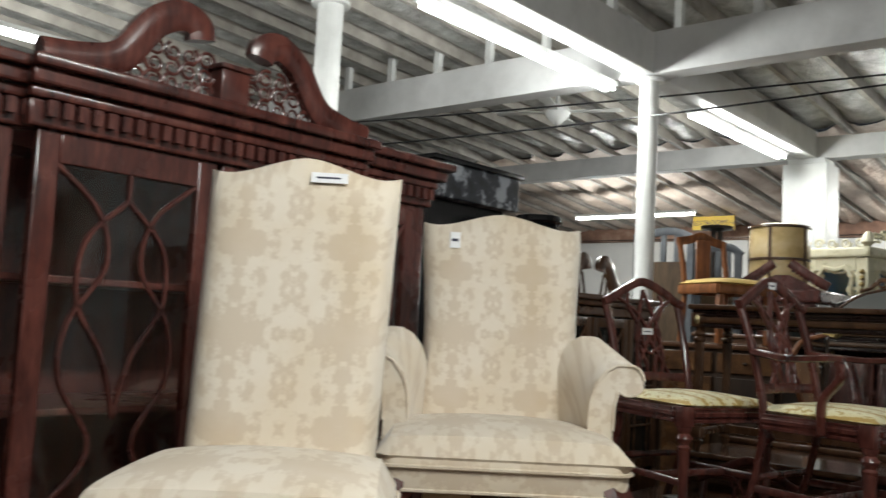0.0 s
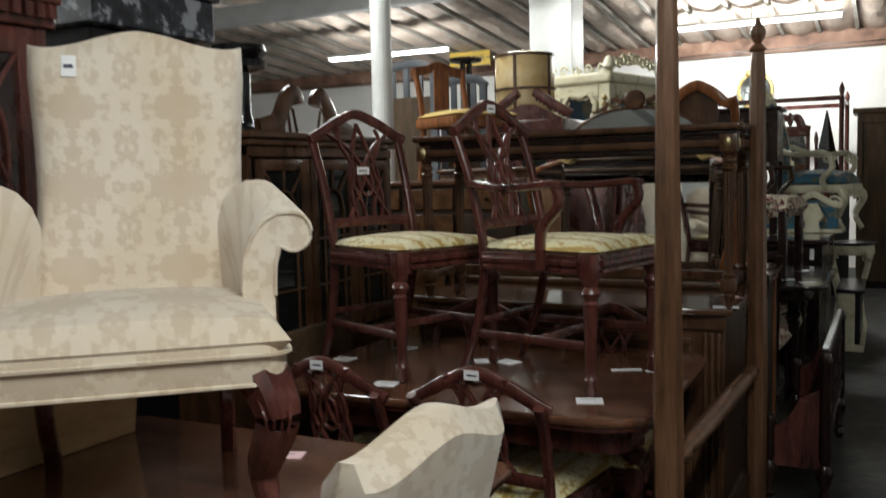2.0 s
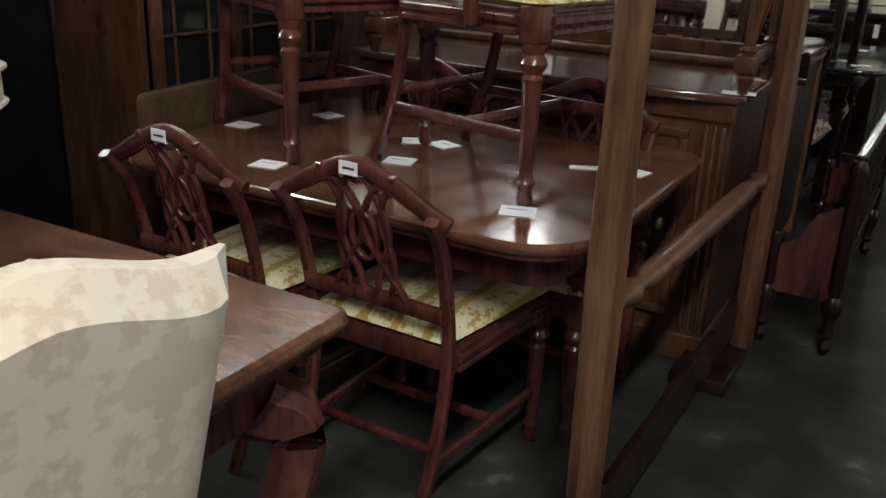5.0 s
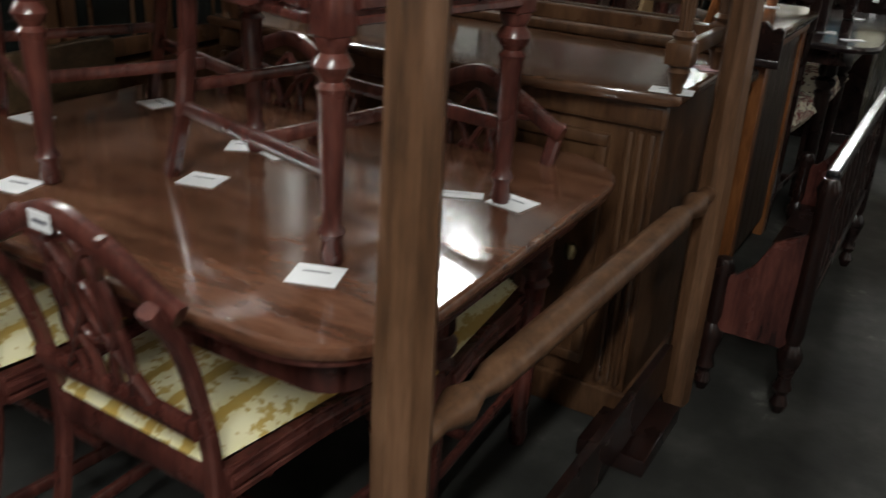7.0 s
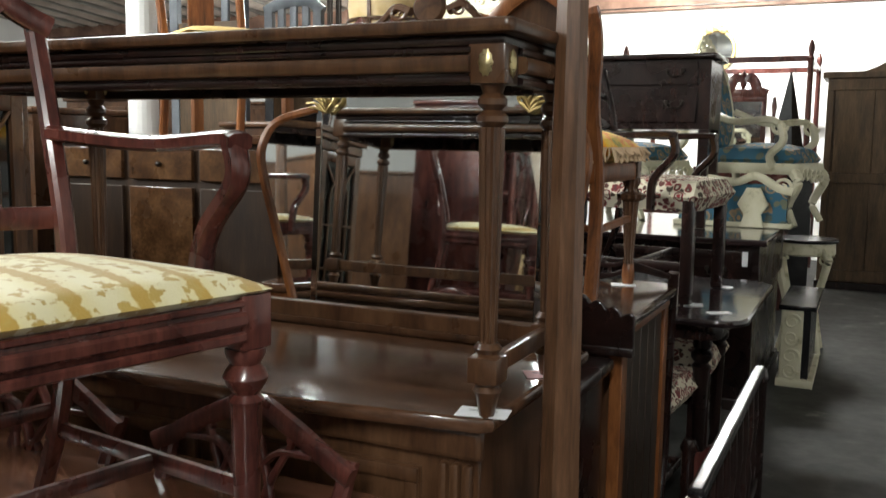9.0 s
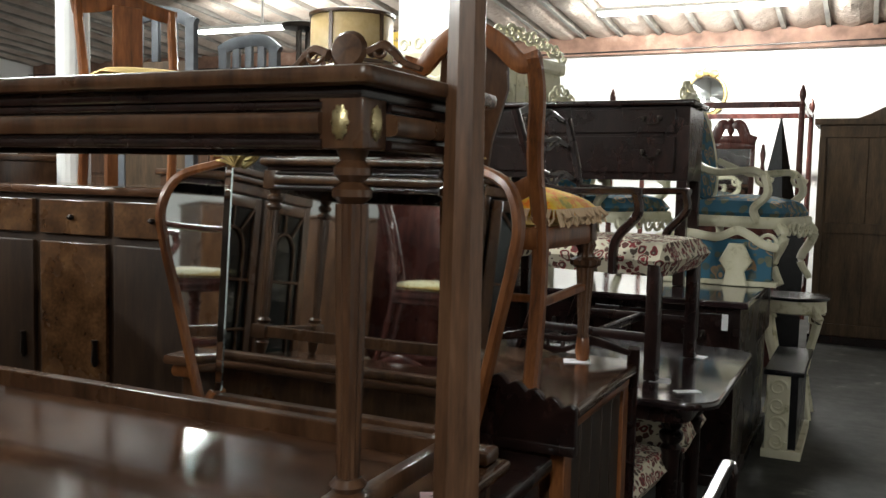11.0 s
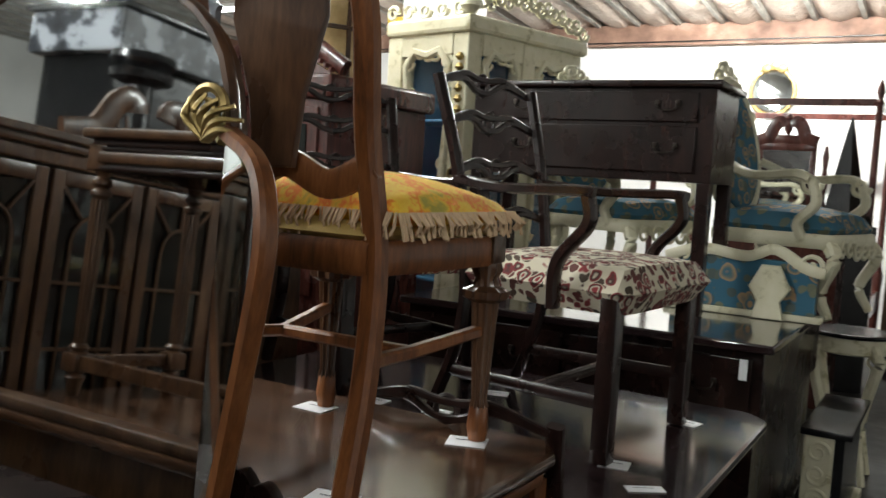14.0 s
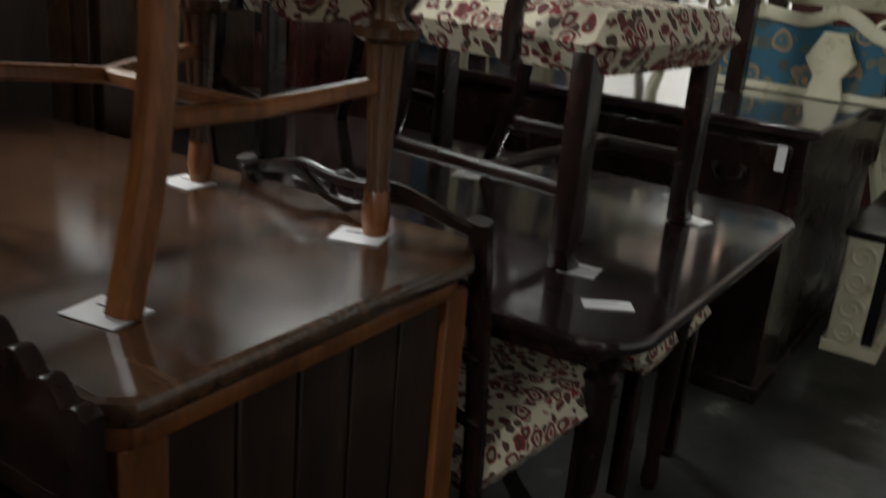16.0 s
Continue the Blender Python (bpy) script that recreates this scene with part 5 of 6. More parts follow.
for x, y in ((VX0 + 0.03, VY0 + 0.03), (VX1 - 0.04, VY0 + 0.04), (VX1 - 0.04, VY1 - 0.04), (VX1 - 0.03, (VY0 + VY1) / 2)):
    part("pilaster", B(x - 0.06, x + 0.06, y - 0.06, y + 0.06, 0.35, 2.36, bev=0.012), CREAM, vt)


def carved_opening(t, along, fixed, a0, a1):
    """Serpentine cream frame round one glazed opening."""
    f = bmesh.new()
    mid = (a0 + a1) / 2
    P = lambda u, z: (u, fixed, z) if along == "x" else (fixed, u, z)
    for s in (-1, 1):
        e = a0 if s < 0 else a1
        sweep([P(*q) for q in [((mid + s * 0.0), 2.24), (mid + s * abs(e - mid) * 0.5, 2.27), (e - s * 0.03, 2.18), (e - s * 0.05, 2.05), (e - s * 0.01, 1.9), (e - s * 0.05, 1.4), (e - s * 0.01, 1.0), (e - s * 0.03, 0.4)]], 0.05, 0.05, bm=f, up=(0, 1, 0) if along == "x" else (1, 0, 0))
        for z in (2.2, 2.05, 1.6, 1.2):
            c = P(e - s * 0.05, z)
            spiral(c, 0.045, "xz" if along == "x" else "yz", 1.3, 0.024, s, bm=f)
    for k in (-1, 0, 1):
        spiral(P(mid + k * 0.06, 2.25), 0.045, "xz" if along == "x" else "yz", 1.3, 0.026, 1 if k < 0 else -1, bm=f)
    pieces("carved_frame", f, CREAM, t, "carved serpentine frame piece")
    g = B(a0, a1, fixed + 0.02, fixed + 0.024, 0.36, 2.3, bev=0) if along == "x" else B(fixed - 0.024, fixed - 0.02, a0, a1, 0.36, 2.3, bev=0)
    go = part("pane", g, GLASS, t, smooth=False)
    go.visible_shadow = False
    hd = B(a0, a1, fixed - 0.015, fixed + 0.015, 2.24, 2.36, bev=0) if along == "x" else B(fixed - 0.015, fixed + 0.015, a0, a1, 2.24, 2.36, bev=0)
    part("head_board", hd, CREAM, t)


carved_opening(vt, "x", VY0 - 0.01, VX0 + 0.09, VX1 - 0.1)
carved_opening(vt, "y", VX1 + 0.01, VY0 + 0.1, (VY0 + VY1) / 2 - 0.06)
carved_opening(vt, "y", VX1 + 0.01, (VY0 + VY1) / 2 + 0.06, VY1 - 0.1)
cv = bmesh.new()
for k in range(15):
    u = k / 14
    y = VY0 + (VY1 - VY0) * u
    spiral((VX1 + 0.03, y, 2.5 + 0.09 * math.sin(math.pi * u) + 0.02 * (k % 2)), 0.055, "yz", 1.3, 0.032, 1 if k < 7 else -1, bm=cv)
for k in range(5):
    spiral((VX0 + 0.55 * k / 4, VY0 - 0.03, 2.5), 0.05, "xz", 1.3, 0.03, 1 if k < 2 else -1, bm=cv)
lathe([(0.02, 2.46), (0.06, 2.5), (0.05, 2.56), (0.02, 2.6)], 12, VX1 + 0.02, VY0 - 0.02, bm=cv)
pieces("crest_scroll", cv, CREAM, vt, "pierced carved scroll")
dg2 = bmesh.new()
for k in range(8):
    lathe([(0.01, 2.2 - 0.06 * k), (0.028, 2.22 - 0.06 * k), (0.012, 2.245 - 0.06 * k)], 8, VX1 - 0.03, VY0 - 0.03, bm=dg2)
spiral((VX1 - 0.04, VY0 - 0.03, 1.55), 0.04, "xz", 1.5, 0.02, 1, bm=dg2)
pieces("pilaster_drop", dg2, GILT, vt)


# ---- china cabinets ----
def swan_pair(bm, c, half, z, rise, x, along="y", w=0.05):
    for s in (-1, 1):
        q = [(half, 0.01), (half * 0.8, 0.025), (half * 0.62, rise * 0.28), (half * 0.46, rise * 0.8), (half * 0.32, rise), (half * 0.21, rise * 0.93), (half * 0.19, rise * 0.76)]
        pts = [(x, c + s * u, z + v) if along == "y" else (c + s * u, x, z + v) for u, v in q]
        sweep(curve_pts(pts), 0.09, w, bm=bm, up=(1, 0, 0) if along == "y" else (0, 1, 0))


c1 = thing("breakfront_cabinet", "large mahogany breakfront cabinet with broken scroll pediment", "cabinet", pose(0, 0, 0))
CX = -2.25
part("carcass_back", B(-2.75, -2.72, -0.1, 2.45, 0.0, 2.0), MAHOGANY, c1)
part("end_panel", B(-2.72, CX, 2.42, 2.46, 0, 2.0), MAHOGANY, c1)
part("end_panel", B(-2.72, CX, -0.1, -0.06, 0, 2.0), MAHOGANY, c1)
part("base", B(-2.72, CX + 0.02, -0.06, 2.42, 0, 0.85), MAHOGANY, c1)
for z in (1.2, 1.55):
    part("shelf", B(-2.7, CX - 0.06, -0.05, 2.41, z, z + 0.02), MAHOGANY, c1)
for k, (z0, z1, o) in enumerate(((1.93, 2.0, 0.02), (2.0, 2.03, 0.035), (2.03, 2.07, 0.06), (2.07, 2.1, 0.085))):
    part("cornice_moulding", B(-2.75, CX + o, -0.12 - o * 0.5, 2.46 + o, z0, z1, bev=0.008), MAHOGANY, c1)
    part("centre_cornice", B(CX + o, CX + o + 0.05, 0.93 - o * 0.3, 2.06 + o * 0.3, z0, z1, bev=0.008), MAHOGANY, c1)
dn = bmesh.new()
for k in range(64):
    y = -0.08 + 0.04 * k
    xx = CX + 0.05 if 0.93 < y < 2.06 else CX
    box(dn, xx + 0.02, xx + 0.045, y, y + 0.024, 1.955, 1.995, bev=0)
pieces("dentil", dn, MAHOGANY, c1)
sw = bmesh.new()
swan_pair(sw, 1.5, 0.56, 2.1, 0.22, CX + 0.06, "y", 0.055)
pieces("swan_neck", sw, MAHOGANY, c1, "scrolled swan-neck pediment")
part("finial_block", B(CX + 0.0, CX + 0.1, 1.45, 1.55, 2.1, 2.2), MAHOGANY, c1)
part("finial_cap", B(CX - 0.01, CX + 0.11, 1.44, 1.56, 2.2, 2.215), MAHOGANY, c1)
fw = bmesh.new()
for s in (-1, 1):
    for k in range(7):
        u = 0.08 + 0.055 * k
        hz = 0.15 * math.exp(-((u - 0.12) / 0.2) ** 2)
        for r_ in range(3):
            zz = 2.115 + 0.045 * r_
            if zz - 2.1 < hz + 0.03:
                spiral((CX + 0.06, 1.5 + s * u, zz + 0.01), 0.028, "yz", 1.4, 0.012, s * (1 if (k + r_) % 2 else -1), bm=fw, start=k)
pieces("fretwork_scroll", fw, MAHOGANY, c1, "pierced scrolling fretwork")
for y0, y1, o in ((-0.06, 0.42, 0), (0.44, 0.92, 0), (0.96, 1.49, 0.05), (1.51, 2.03, 0.05), (2.07, 2.42, 0)):
    dx = CX + o
    dr = part("door", B(dx - 0.03, dx, y0, y0 + 0.06, 0.86, 1.93), MAHOGANY, c1)
    rest = bmesh.new()
    for a in ((y1 - 0.06, y1, 0.86, 1.93), (y0 + 0.06, y1 - 0.06, 1.85, 1.93), (y0 + 0.06, y1 - 0.06, 0.86, 0.94)):
        box(rest, dx - 0.03, dx, a[0], a[1], a[2], a[3])
    part("door_frame", rest, MAHOGANY, dr)
    g = part("pane", B(dx - 0.018, dx - 0.014, y0 + 0.06, y1 - 0.06, 0.94, 1.85, bev=0), GLASS, dr, smooth=False)
    g.visible_shadow = False
    tr = bmesh.new()
    m_, hw = (y0 + y1) / 2, (y1 - y0) / 2 - 0.06
    for s in (-1, 1):
        sweep(curve_pts([(dx - 0.01, m_ + s * hw, 1.85), (dx - 0.01, m_ + s * hw * 0.4, 1.74), (dx - 0.01, m_ + s * hw * 0.25, 1.6), (dx - 0.01, m_ + s * hw * 0.7, 1.45), (dx - 0.01, m_ + s * hw * 0.75, 1.3), (dx - 0.01, m_ + s * hw * 0.3, 1.12), (dx - 0.01, m_ + s * hw, 0.95)]), 0.014, bm=tr, up=(1, 0, 0))
        sweep(curve_pts([(dx - 0.01, m_, 1.78), (dx - 0.01, m_ + s * hw * 0.55, 1.66), (dx - 0.01, m_ + s * hw * 0.6, 1.5), (dx - 0.01, m_ + s * hw * 0.2, 1.36), (dx - 0.01, m_, 1.2)]), 0.014, bm=tr, up=(1, 0, 0))
    sweep([(dx - 0.01, m_, 1.85), (dx - 0.01, m_, 1.78)], 0.014, bm=tr, up=(1, 0, 0))
    part("tracery", tr, MAHOGANY, dr, "gothic glazing bars")
ar = thing("armoire", "black rubbed-paint armoire with deep cornice", "armoire", pose(0, 0, 0))
part("body", B(-3.4, -2.93, 3.24, 3.86, 0, 2.12), BLACK, ar)
part("cornice", B(-3.45, -2.86, 3.2, 3.91, 2.12, 2.3, bev=0.01), WORN_BLACK, ar, "rubbed black cornice")
part("cornice_cap", B(-3.47, -2.84, 3.18, 3.93, 2.3, 2.325), BLACK, ar)

c2 = thing("china_cabinet", "dark walnut china cabinet with fretwork pediment and tracery doors", "cabinet", pose(0, 0, 0))
part("body_back", B(-2.92, -2.9, 3.62, 4.82, 0, 1.66), WALNUT, c2)
part("end_panel", B(-2.9, -2.47, 3.62, 3.65, 0, 1.66), WALNUT, c2)
part("end_panel", B(-2.9, -2.47, 4.79, 4.82, 0, 1.66), WALNUT, c2)
part("base", B(-2.9, -2.44, 3.65, 4.79, 0, 0.72), WALNUT, c2)
# near-black block standing for the shade behind the doors
part("interior_shade", B(-2.895, -2.6, 3.65, 4.79, 0.72, 1.6, bev=0), EBONISED, c2)
for z0, z1, o in ((1.58, 1.63, 0.0), (1.63, 1.66, 0.02), (1.66, 1.69, 0.04)):
    part("cornice_moulding", B(-2.93, -2.46 + o, 3.62 - o, 4.82 + o, z0, z1, bev=0.007), WALNUT, c2)
sw = bmesh.new()
swan_pair(sw, 4.05, 0.36, 1.69, 0.17, -2.46, "y", 0.035)
for s in (-1, 1):
    for k in range(4):
        sweep([(-2.46, 4.05 + s * (0.08 + 0.05 * k), 1.69), (-2.46, 4.05 + s * (0.11 + 0.035 * k), 1.8 - 0.025 * k)], 0.012, bm=sw)
pieces("pediment_piece", sw, WALNUT, c2, "swan-neck pediment piece")
for y0, y1 in ((3.66, 4.03), (4.05, 4.42), (4.44, 4.78)):
    dr = part("door", B(-2.47, -2.445, y0, y0 + 0.045, 0.74, 1.57), WALNUT, c2)
    rest = bmesh.new()
    for a in ((y1 - 0.045, y1, 0.74, 1.57), (y0 + 0.045, y1 - 0.045, 1.52, 1.57), (y0 + 0.045, y1 - 0.045, 0.74, 0.8)):
        box(rest, -2.47, -2.445, a[0], a[1], a[2], a[3])
    part("door_frame", rest, WALNUT, dr)
    part("pane", B(-2.463, -2.46, y0 + 0.045, y1 - 0.045, 0.8, 1.52, bev=0), SHADED_GLASS, dr, smooth=False)
    tr = bmesh.new()
    m_, hw = (y0 + y1) / 2, (y1 - y0) / 2 - 0.045
    for s in (-1, 1):
        sweep([(-2.452, m_ + s * hw * 0.6, 0.8), (-2.452, m_ + s * hw * 0.6, 1.33)], 0.012, bm=tr, up=(1, 0, 0))
        sweep([(-2.452, m_ + s * hw, 1.52), (-2.452, m_ + s * hw * 0.4, 1.42)], 0.012, bm=tr, up=(1, 0, 0))
    sweep([(-2.452, m_ + hw * 0.6 * math.cos(a * math.pi / 10), 1.33 + 0.1 * math.sin(a * math.pi / 10)) for a in range(11)], 0.012, bm=tr, up=(1, 0, 0))
    sweep([(-2.452, m_, 1.43), (-2.452, m_, 1.52)], 0.012, bm=tr, up=(1, 0, 0))
    for z in (0.98, 1.2):
        sweep([(-2.452, m_ - hw, z), (-2.452, m_ + hw, z)], 0.012, bm=tr)
    part("tracery", tr, WALNUT, dr)
st = thing("black_urn_lamp", "black turned metal lamp standing on a cabinet", "lamp", pose(-2.72, 3.9, 1.692))
part("stem", lathe([(0.09, 0), (0.09, 0.03), (0.06, 0.05), (0.05, 0.1), (0.052, 0.3)], 20), BLACK, st)
part("dish", lathe([(0.06, 0.28), (0.12, 0.3), (0.125, 0.33), (0.1, 0.34), (0.13, 0.37), (0.12, 0.4), (0.02, 0.41)], 24), BLACK, st)

# ---- burl chests and the things on them ----
bc = thing("burl_chest", "burl veneer chest with drop pulls and dark posts", "chest", pose(0, 0, 0))
# body and outer doors darkened in colour for the shade of neighbouring pieces
part("body", B(-3.3, -2.02, 5.62, 6.2, 0.08, 1.42), DARK_SHADE_OAK, bc)
part("top", B(-3.33, -2.0, 5.59, 6.22, 1.42, 1.455, bev=0.01), WALNUT_TOP, bc)
part("plinth", B(-3.3, -2.02, 5.61, 6.2, 0, 0.08), EBONISED, bc)
for k, (x0, x1) in enumerate(((-3.26, -2.86), (-2.82, -2.48), (-2.44, -2.06))):
    dr = part("door", B(x0, x1, 5.602, 5.622, 0.14, 1.24), BURL if k == 1 else DARK_SHADE_OAK, bc, "figured burl door" if k == 1 else "")
    part("handle", lathe([(0.006, 0.78), (0.014, 0.8), (0.008, 0.86), (0.012, 0.88)], 8, x1 - 0.05, 5.595), IRON, dr)
    fz = part("drawer", B(x0, x1, 5.602, 5.622, 1.27, 1.4), BURL, bc)
    part("knob", lathe([(0.006, 1.325), (0.016, 1.335), (0.008, 1.345)], 8, (x0 + x1) / 2, 5.596), IRON, fz)
yc = thing("side_chair", "plain brown chair with mustard seat on a burl chest", "chair", pose(-2.5, 5.84, 1.457, 0, 0, -27))
frame_seat(yc, ORANGEWOOD, 0.52, 0.48, 0.36, MUSTARD, 0.045)
for s in (-1, 1):
    part("front_leg", B(0.17, 0.21, s * 0.2 - 0.02, s * 0.2 + 0.02, 0, 0.37), ORANGEWOOD, yc)
    part("back_leg", sweep(curve_pts([(-0.24, s * 0.18, 0), (-0.2, s * 0.18, 0.36), (-0.26, s * 0.19, 0.72)]), 0.035, up=(1, 0, 0)), ORANGEWOOD, yc)
part("crest_rail", sweep(curve_pts([(-0.26, -0.21, 0.7), (-0.265, -0.1, 0.72), (-0.27, 0, 0.75), (-0.265, 0.1, 0.72), (-0.26, 0.21, 0.7)]), 0.025, 0.06), ORANGEWOOD, yc)
part("splat", B(-0.245, -0.23, -0.06, 0.06, 0.38, 0.72), ORANGEWOOD, yc)


def slot_headboard(x0, x1, y, top, label):
    t = thing("headboard", label, "headboard", pose(0, y, 0), "grey headboards")
    for x in (x0, x1):
        part("post", B(x - 0.03, x + 0.03, -0.02, 0.02, 0, top - 0.03), GREYBLUE, t)
    part("top_rail", sweep(curve_pts([(x0 - 0.03, 0, top - 0.05), ((x0 + x1) / 2 - 0.1, 0, top - 0.01), ((x0 + x1) / 2 + 0.1, 0, top), (x1 + 0.03, 0, top - 0.07)]), 0.04, 0.07), GREYBLUE, t)
    part("board", B(x0 + 0.03, x1 - 0.03, -0.012, 0.012, 0.5, top - 0.26), OAK, t, "brown lower board")
    for k in range(1, 4):
        x = x0 + (x1 - x0) * k / 4
        part("slat", B(x - 0.025, x + 0.025, -0.012, 0.012, top - 0.26, top - 0.03), GREYBLUE, t)
    return t


slot_headboard(-3.8, -3.3, 7.0, 2.38, "grey-blue slotted wooden headboard standing upright")
slot_headboard(-3.42, -3.06, 7.42, 2.28, "small grey-blue slotted headboard standing upright")
c3 = thing("secretary", "dark mahogany secretary with triangular broken pediment", "cabinet", pose(0, 0, 0))
part("body", B(-3.25, -2.45, 7.55, 8.4, 0, 1.82), MAHOGANY, c3)
part("cornice", B(-3.28, -2.4, 7.5, 8.42, 1.82, 1.93, bev=0.02), MAHOGANY, c3)
pe = bmesh.new()
for s in (-1, 1):
    sweep([(-2.72 + s * 0.38, 7.52, 1.95), (-2.72 + s * 0.2, 7.52, 2.06), (-2.72 + s * 0.07, 7.52, 2.15)], 0.08, 0.055, bm=pe, up=(0, 1, 0))
    for k in range(8):
        u = 0.1 + 0.032 * k
        box(pe, -2.72 + s * u - 0.008, -2.72 + s * u + 0.008, 7.475, 7.5, 2.07 - (u - 0.1) * 0.62, 2.09 - (u - 0.1) * 0.62, bev=0)
part("pediment", pe, MAHOGANY, c3, "broken triangular pediment with dentils")
part("tympanum", slab([(-3.08, 1.93), (-2.42, 1.93), (-2.66, 2.05), (-2.78, 2.05)], -0.01, 0.01, 0, matrix=Matrix.Translation((0, 7.53, 0)) @ STAND), MAHOGANY, c3)
for x0, x1 in ((-3.2, -2.87), (-2.83, -2.5)):
    dr = part("door", B(x0, x1, 7.535, 7.552, 0.9, 1.78), MAHOGANY, c3)
    part("pane", B(x0 + 0.06, x1 - 0.06, 7.528, 7.536, 0.98, 1.7, bev=0), SHADED_GLASS, dr, smooth=False)
drm = thing("drum_pedestal", "parchment-covered drum stool with dark bands on a cabinet", "drum", pose(-2.95, 8.08, 1.932))
part("body", lathe([(0.23, 0.0), (0.255, 0.04), (0.262, 0.2), (0.255, 0.29), (0.262, 0.38), (0.258, 0.56), (0.24, 0.6), (0.2, 0.61)], 36), PARCHMENT, drm)
for z in (0.02, 0.29, 0.585):
    part("band", lathe([(0.25, z - 0.014), (0.272, z - 0.008), (0.272, z + 0.008), (0.25, z + 0.014)], 36), WALNUT, drm, "dark wooden hoop")
for k in range(5):
    a = radians(72 * k + 200)
    sp_ = B(-0.012, 0.012, -0.006, 0.006, 0.02, 0.585, bev=0)
    bmesh.ops.transform(sp_, matrix=Matrix.Translation((0.262 * math.cos(a), 0.262 * math.sin(a), 0)) @ pose(0, 0, 0, 0, 0, 90 + math.degrees(a)), verts=sp_.verts)
    part("strap", sp_, WALNUT, drm)
cn = thing("candle_stand", "black iron candle stand with four stems", "candelabra", pose(-3.95, 9.0, 0))
part("base", lathe([(0.2, 0), (0.2, 0.04), (0.05, 0.08), (0.05, 1.9)], 16), IRON, cn)
part("dish", lathe([(0.05, 2.62), (0.16, 2.64), (0.17, 2.67), (0.05, 2.68)], 20), IRON, cn)
for k in range(4):
    part("stem", lathe([(0.016, 1.9), (0.016, 2.64)], 8, 0.05 * math.cos(k * 1.57), 0.05 * math.sin(k * 1.57)), IRON, cn)

# ---- the far end ----
wd = thing("wardrobe", "plain brown oak wardrobe back with arched pediment", "wardrobe", pose(0, 0, 0))
part("body", B(-0.42, 1.15, 12.6, 13.2, 0.08, 2.12), OAK, wd)
part("cornice", B(-0.47, 1.2, 12.56, 13.24, 2.12, 2.18), OAK, wd)
part("plinth", B(-0.44, 1.17, 12.58, 13.22, 0, 0.08), EBONISED, wd)
ped = [(-0.1, 2.18), (0.9, 2.18), (0.8, 2.22), (0.6, 2.32), (0.45, 2.36), (0.4, 2.4), (0.35, 2.36), (0.2, 2.32), (0.0, 2.22)]
part("pediment", slab(ped, -0.02, 0.02, 0.006, matrix=Matrix.Translation((0, 12.62, 0)) @ STAND), OAK, wd)
for z0, z1 in ((0.2, 1.08), (1.18, 2.0)):
    for k in range(4):
        x = -0.34 + 0.36 * k
        part("board", B(x, x + 0.352, 12.588, 12.6, z0, z1), OAK, wd)
for z0, z1 in ((0.09, 0.2), (1.08, 1.18), (2.0, 2.11)):
    part("rail", B(-0.41, 1.14, 12.575, 12.602, z0, z1), OAK, wd)
for x in (-0.4, 1.1):
    part("stile", B(x - 0.02, x + 0.04, 12.572, 12.603, 0.2, 2.0), OAK, wd)
cbd = thing("canopy_bed", "dark four-post canopy bed with urn finials", "bed", pose(0, 0, 0))
for x in (-2.5, -0.6):
    for y in (12.7, 14.2):
        part("post", lathe([(0.04, 0), (0.045, 0.6), (0.055, 0.75), (0.03, 0.85), (0.03, 1.4), (0.028, 2.3), (0.035, 2.33), (0.02, 2.36), (0.035, 2.42), (0.03, 2.46), (0.008, 2.52)], 12, x, y), MAHOGANY, cbd)
for y in (12.7, 14.2):
    part("canopy_rail", B(-2.48, -0.62, y - 0.02, y + 0.02, 2.3, 2.36), MAHOGANY, cbd)
for x in (-2.5, -0.6):
    part("canopy_rail", B(x - 0.02, x + 0.02, 12.74, 14.16, 2.3, 2.35), MAHOGANY, cbd)
    part("side_rail", B(x - 0.02, x + 0.02, 12.74, 14.16, 0.4, 0.6), MAHOGANY, cbd)
part("foot_rail", B(-2.46, -0.64, 12.68, 12.72, 0.5, 0.8), MAHOGANY, cbd)
ob_ = thing("obelisk", "tall black lacquered obelisk on a stepped base", "obelisk", pose(-0.72, 11.95, 0, 0, 0, 20))
part("base", B(-0.2, 0.2, -0.2, 0.2, 0, 1.3, bev=0.01), BLACK, ob_)
sp2 = lathe([(0.21, 1.3), (0.2, 1.36), (0.155, 1.4), (0.15, 1.42), (0.008, 2.14)], 4)
part("spire", sp2, BLACK, ob_, smooth=False)
dm = thing("dressing_mirror", "mahogany dressing mirror with scrolled crest on posts", "mirror", pose(-1.03, 11.0, 0))
part("stand", B(-0.4, 0.4, 0.02, 0.45, 0, 1.25), MAHOGANY, dm)
part("glass", B(-0.16, 0.16, -0.004, 0.0, 1.35, 1.82, bev=0), MIRROR, dm, smooth=False)
fm = bmesh.new()
for a in ((-0.2, 0.2, 1.82, 1.87), (-0.2, 0.2, 1.3, 1.35), (-0.2, -0.16, 1.35, 1.82), (0.16, 0.2, 1.35, 1.82)):
    box(fm, a[0], a[1], -0.015, 0.015, a[2], a[3])
part("frame", fm, MAHOGANY, dm)
sw = bmesh.new()
swan_pair(sw, 0.0, 0.2, 1.87, 0.15, 0.0, "x", 0.04)
box(sw, -0.14, 0.14, -0.01, 0.01, 1.86, 1.93)
lathe([(0.01, 1.93), (0.03, 1.97), (0.02, 2.02), (0.03, 2.05), (0.006, 2.08)], 10, bm=sw)
part("crest", sw, MAHOGANY, dm)
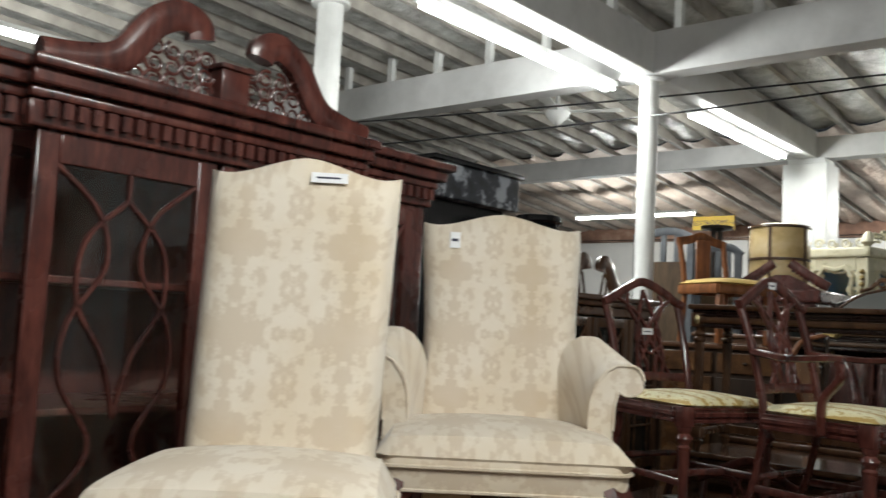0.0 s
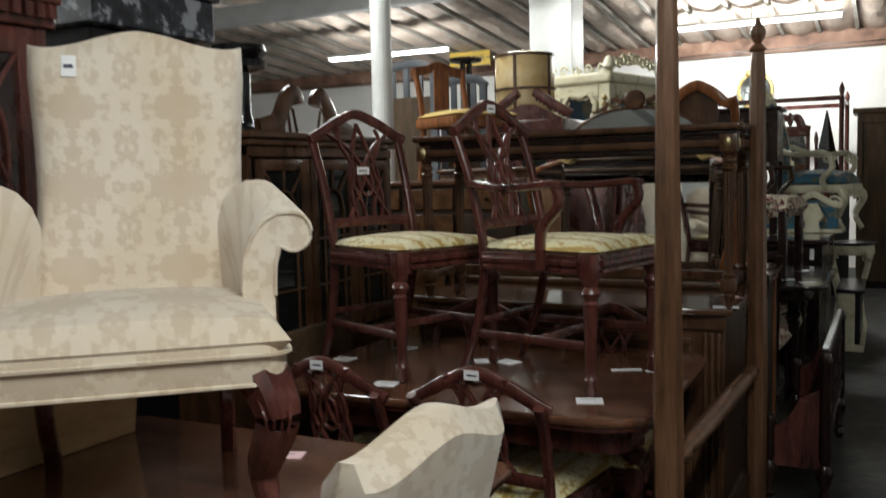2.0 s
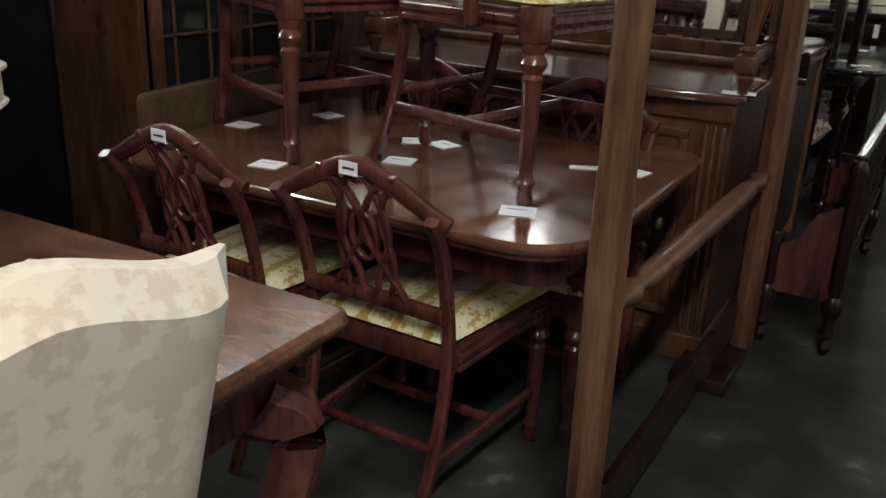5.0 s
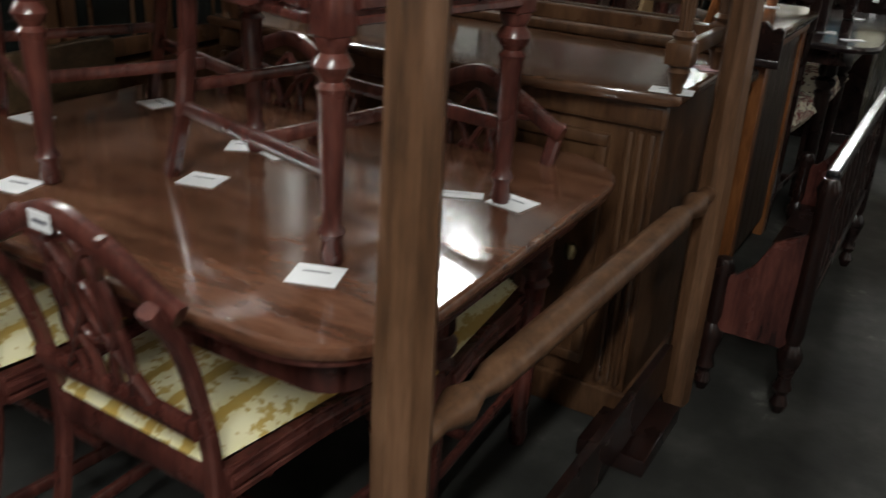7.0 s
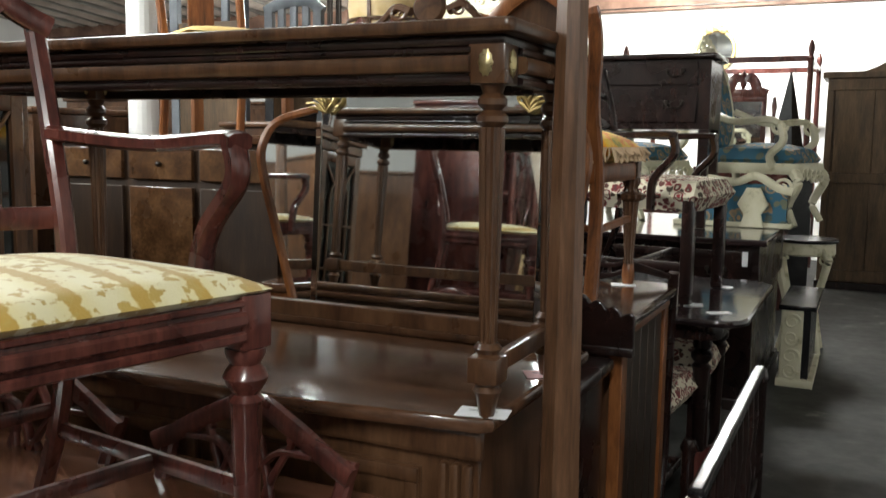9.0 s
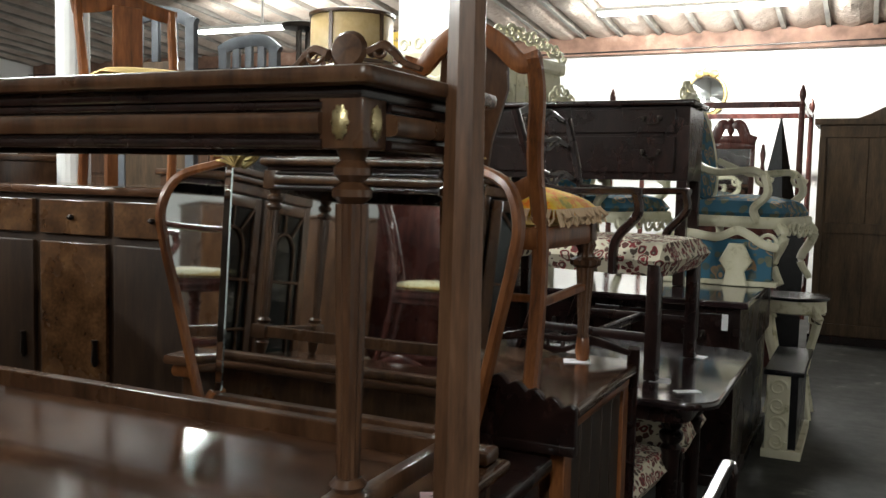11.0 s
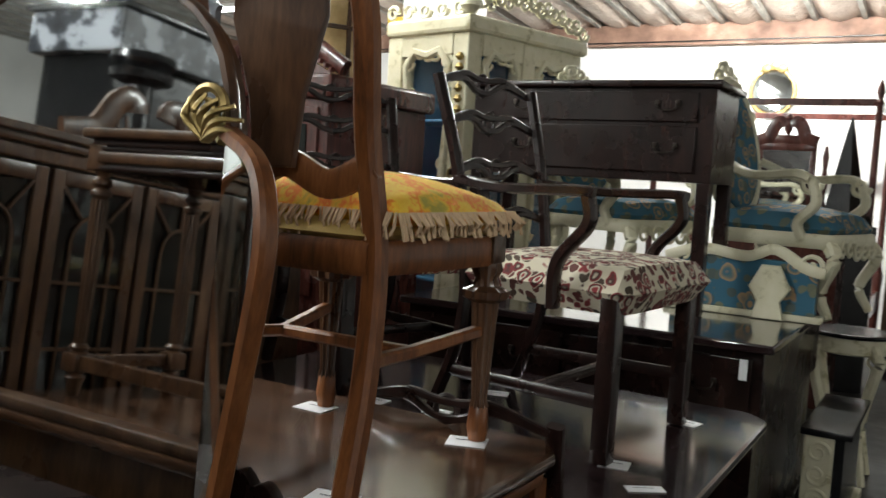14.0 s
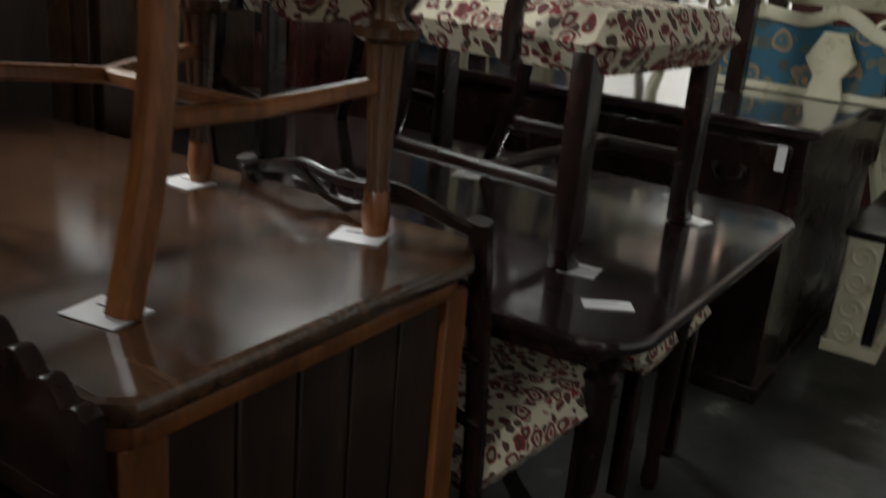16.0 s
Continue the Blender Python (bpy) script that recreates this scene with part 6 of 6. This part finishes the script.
for s in (-1, 1):
    part("post", lathe([(0.02, 1.25), (0.028, 1.4), (0.014, 1.5), (0.026, 1.6), (0.014, 1.7), (0.024, 1.78), (0.01, 1.86)], 10, 0.26 * s, 0.03), MAHOGANY, dm)
gm = thing("wall_mirror", "round gilt-framed mirror hung on the wall", "mirror", pose(-1.9, 14.95, 2.66, 90, 0, 0))
part("glass", lathe([(0.22, 0.0), (0.22, 0.01)], 32), MIRROR, gm, smooth=False)
gr = [(0.24 * math.cos(k * math.pi / 16), 0.26 * math.sin(k * math.pi / 16), 0.015) for k in range(33)]
part("frame", sweep(gr, 0.05, 0.04), GILT, gm, "gilt frame")
gc = bmesh.new()
for k in (-1, 0, 1):
    lathe([(0.02, 0.0), (0.06, 0.02), (0.05, 0.05), (0.01, 0.06)], 10, k * 0.09, 0.29 - 0.03 * abs(k), bm=gc)
part("crest", gc, GILT, gm)

# ---- dark chests that close the middle rows; unseen ones added to darken mirror reflections ----
for (x0, x1, y0, y1, h, nm) in ((-2.98, -2.12, 6.42, 7.0, 1.5, "dark walnut chest with panelled doors in a crowded row"), (-4.9, -3.5, 5.7, 6.3, 1.55, "dark walnut chest with panelled doors in a crowded row"), (-5.4, -4.2, 7.6, 8.2, 1.7, "tall dark walnut chest in a crowded row"), (-6.2, -4.6, 9.4, 10.0, 1.75, "tall dark walnut chest in a crowded row"), (-4.6, -3.55, 4.3, 4.9, 1.6, "dark walnut chest behind a china cabinet"), (-4.9, -3.5, 2.3, 2.9, 1.75, "dark walnut chest behind a china cabinet"), (-4.9, -3.5, 0.4, 1.0, 1.75, "dark walnut chest behind a china cabinet"), (1.5, 2.9, -2.6, -2.0, 2.1, "tall dark wardrobe across the aisle"), (1.5, 2.9, -0.6, 0.0, 2.0, "tall dark wardrobe across the aisle"), (1.5, 2.9, 1.8, 2.4, 1.9, "tall dark wardrobe across the aisle"), (1.5, 2.9, 4.2, 4.8, 2.0, "tall dark wardrobe across the aisle"), (-1.6, -0.2, -3.4, -2.8, 2.1, "tall dark wardrobe behind the cream chairs"), (-3.6, -2.2, -3.4, -2.8, 2.1, "tall dark wardrobe behind the cream chairs")):
    t = thing("wooden_chest", nm, "chest", pose(0, 0, 0), "dark chests")
    part("body", B(x0, x1, y0, y1, 0.08, h), WALNUT, t)
    part("top", B(x0 - 0.02, x1 + 0.02, y0 - 0.02, y1 + 0.02, h, h + 0.03, bev=0.01), WALNUT, t)
    part("plinth", B(x0, x1, y0, y1, 0, 0.08), EBONISED, t)
    xm = (x0 + x1) / 2
    for a, b in ((x0 + 0.04, xm - 0.01), (xm + 0.01, x1 - 0.04)):
        d_ = part("door", B(a, b, y0 - 0.014, y0 + 0.002, 0.14, h - 0.22), WALNUT, t)
        part("panel", B(a + 0.07, b - 0.07, y0 - 0.022, y0 - 0.012, 0.22, h - 0.3, bev=0.008), BURL, d_)
        part("drawer", B(a, b, y0 - 0.014, y0 + 0.002, h - 0.2, h - 0.04), WALNUT, t)
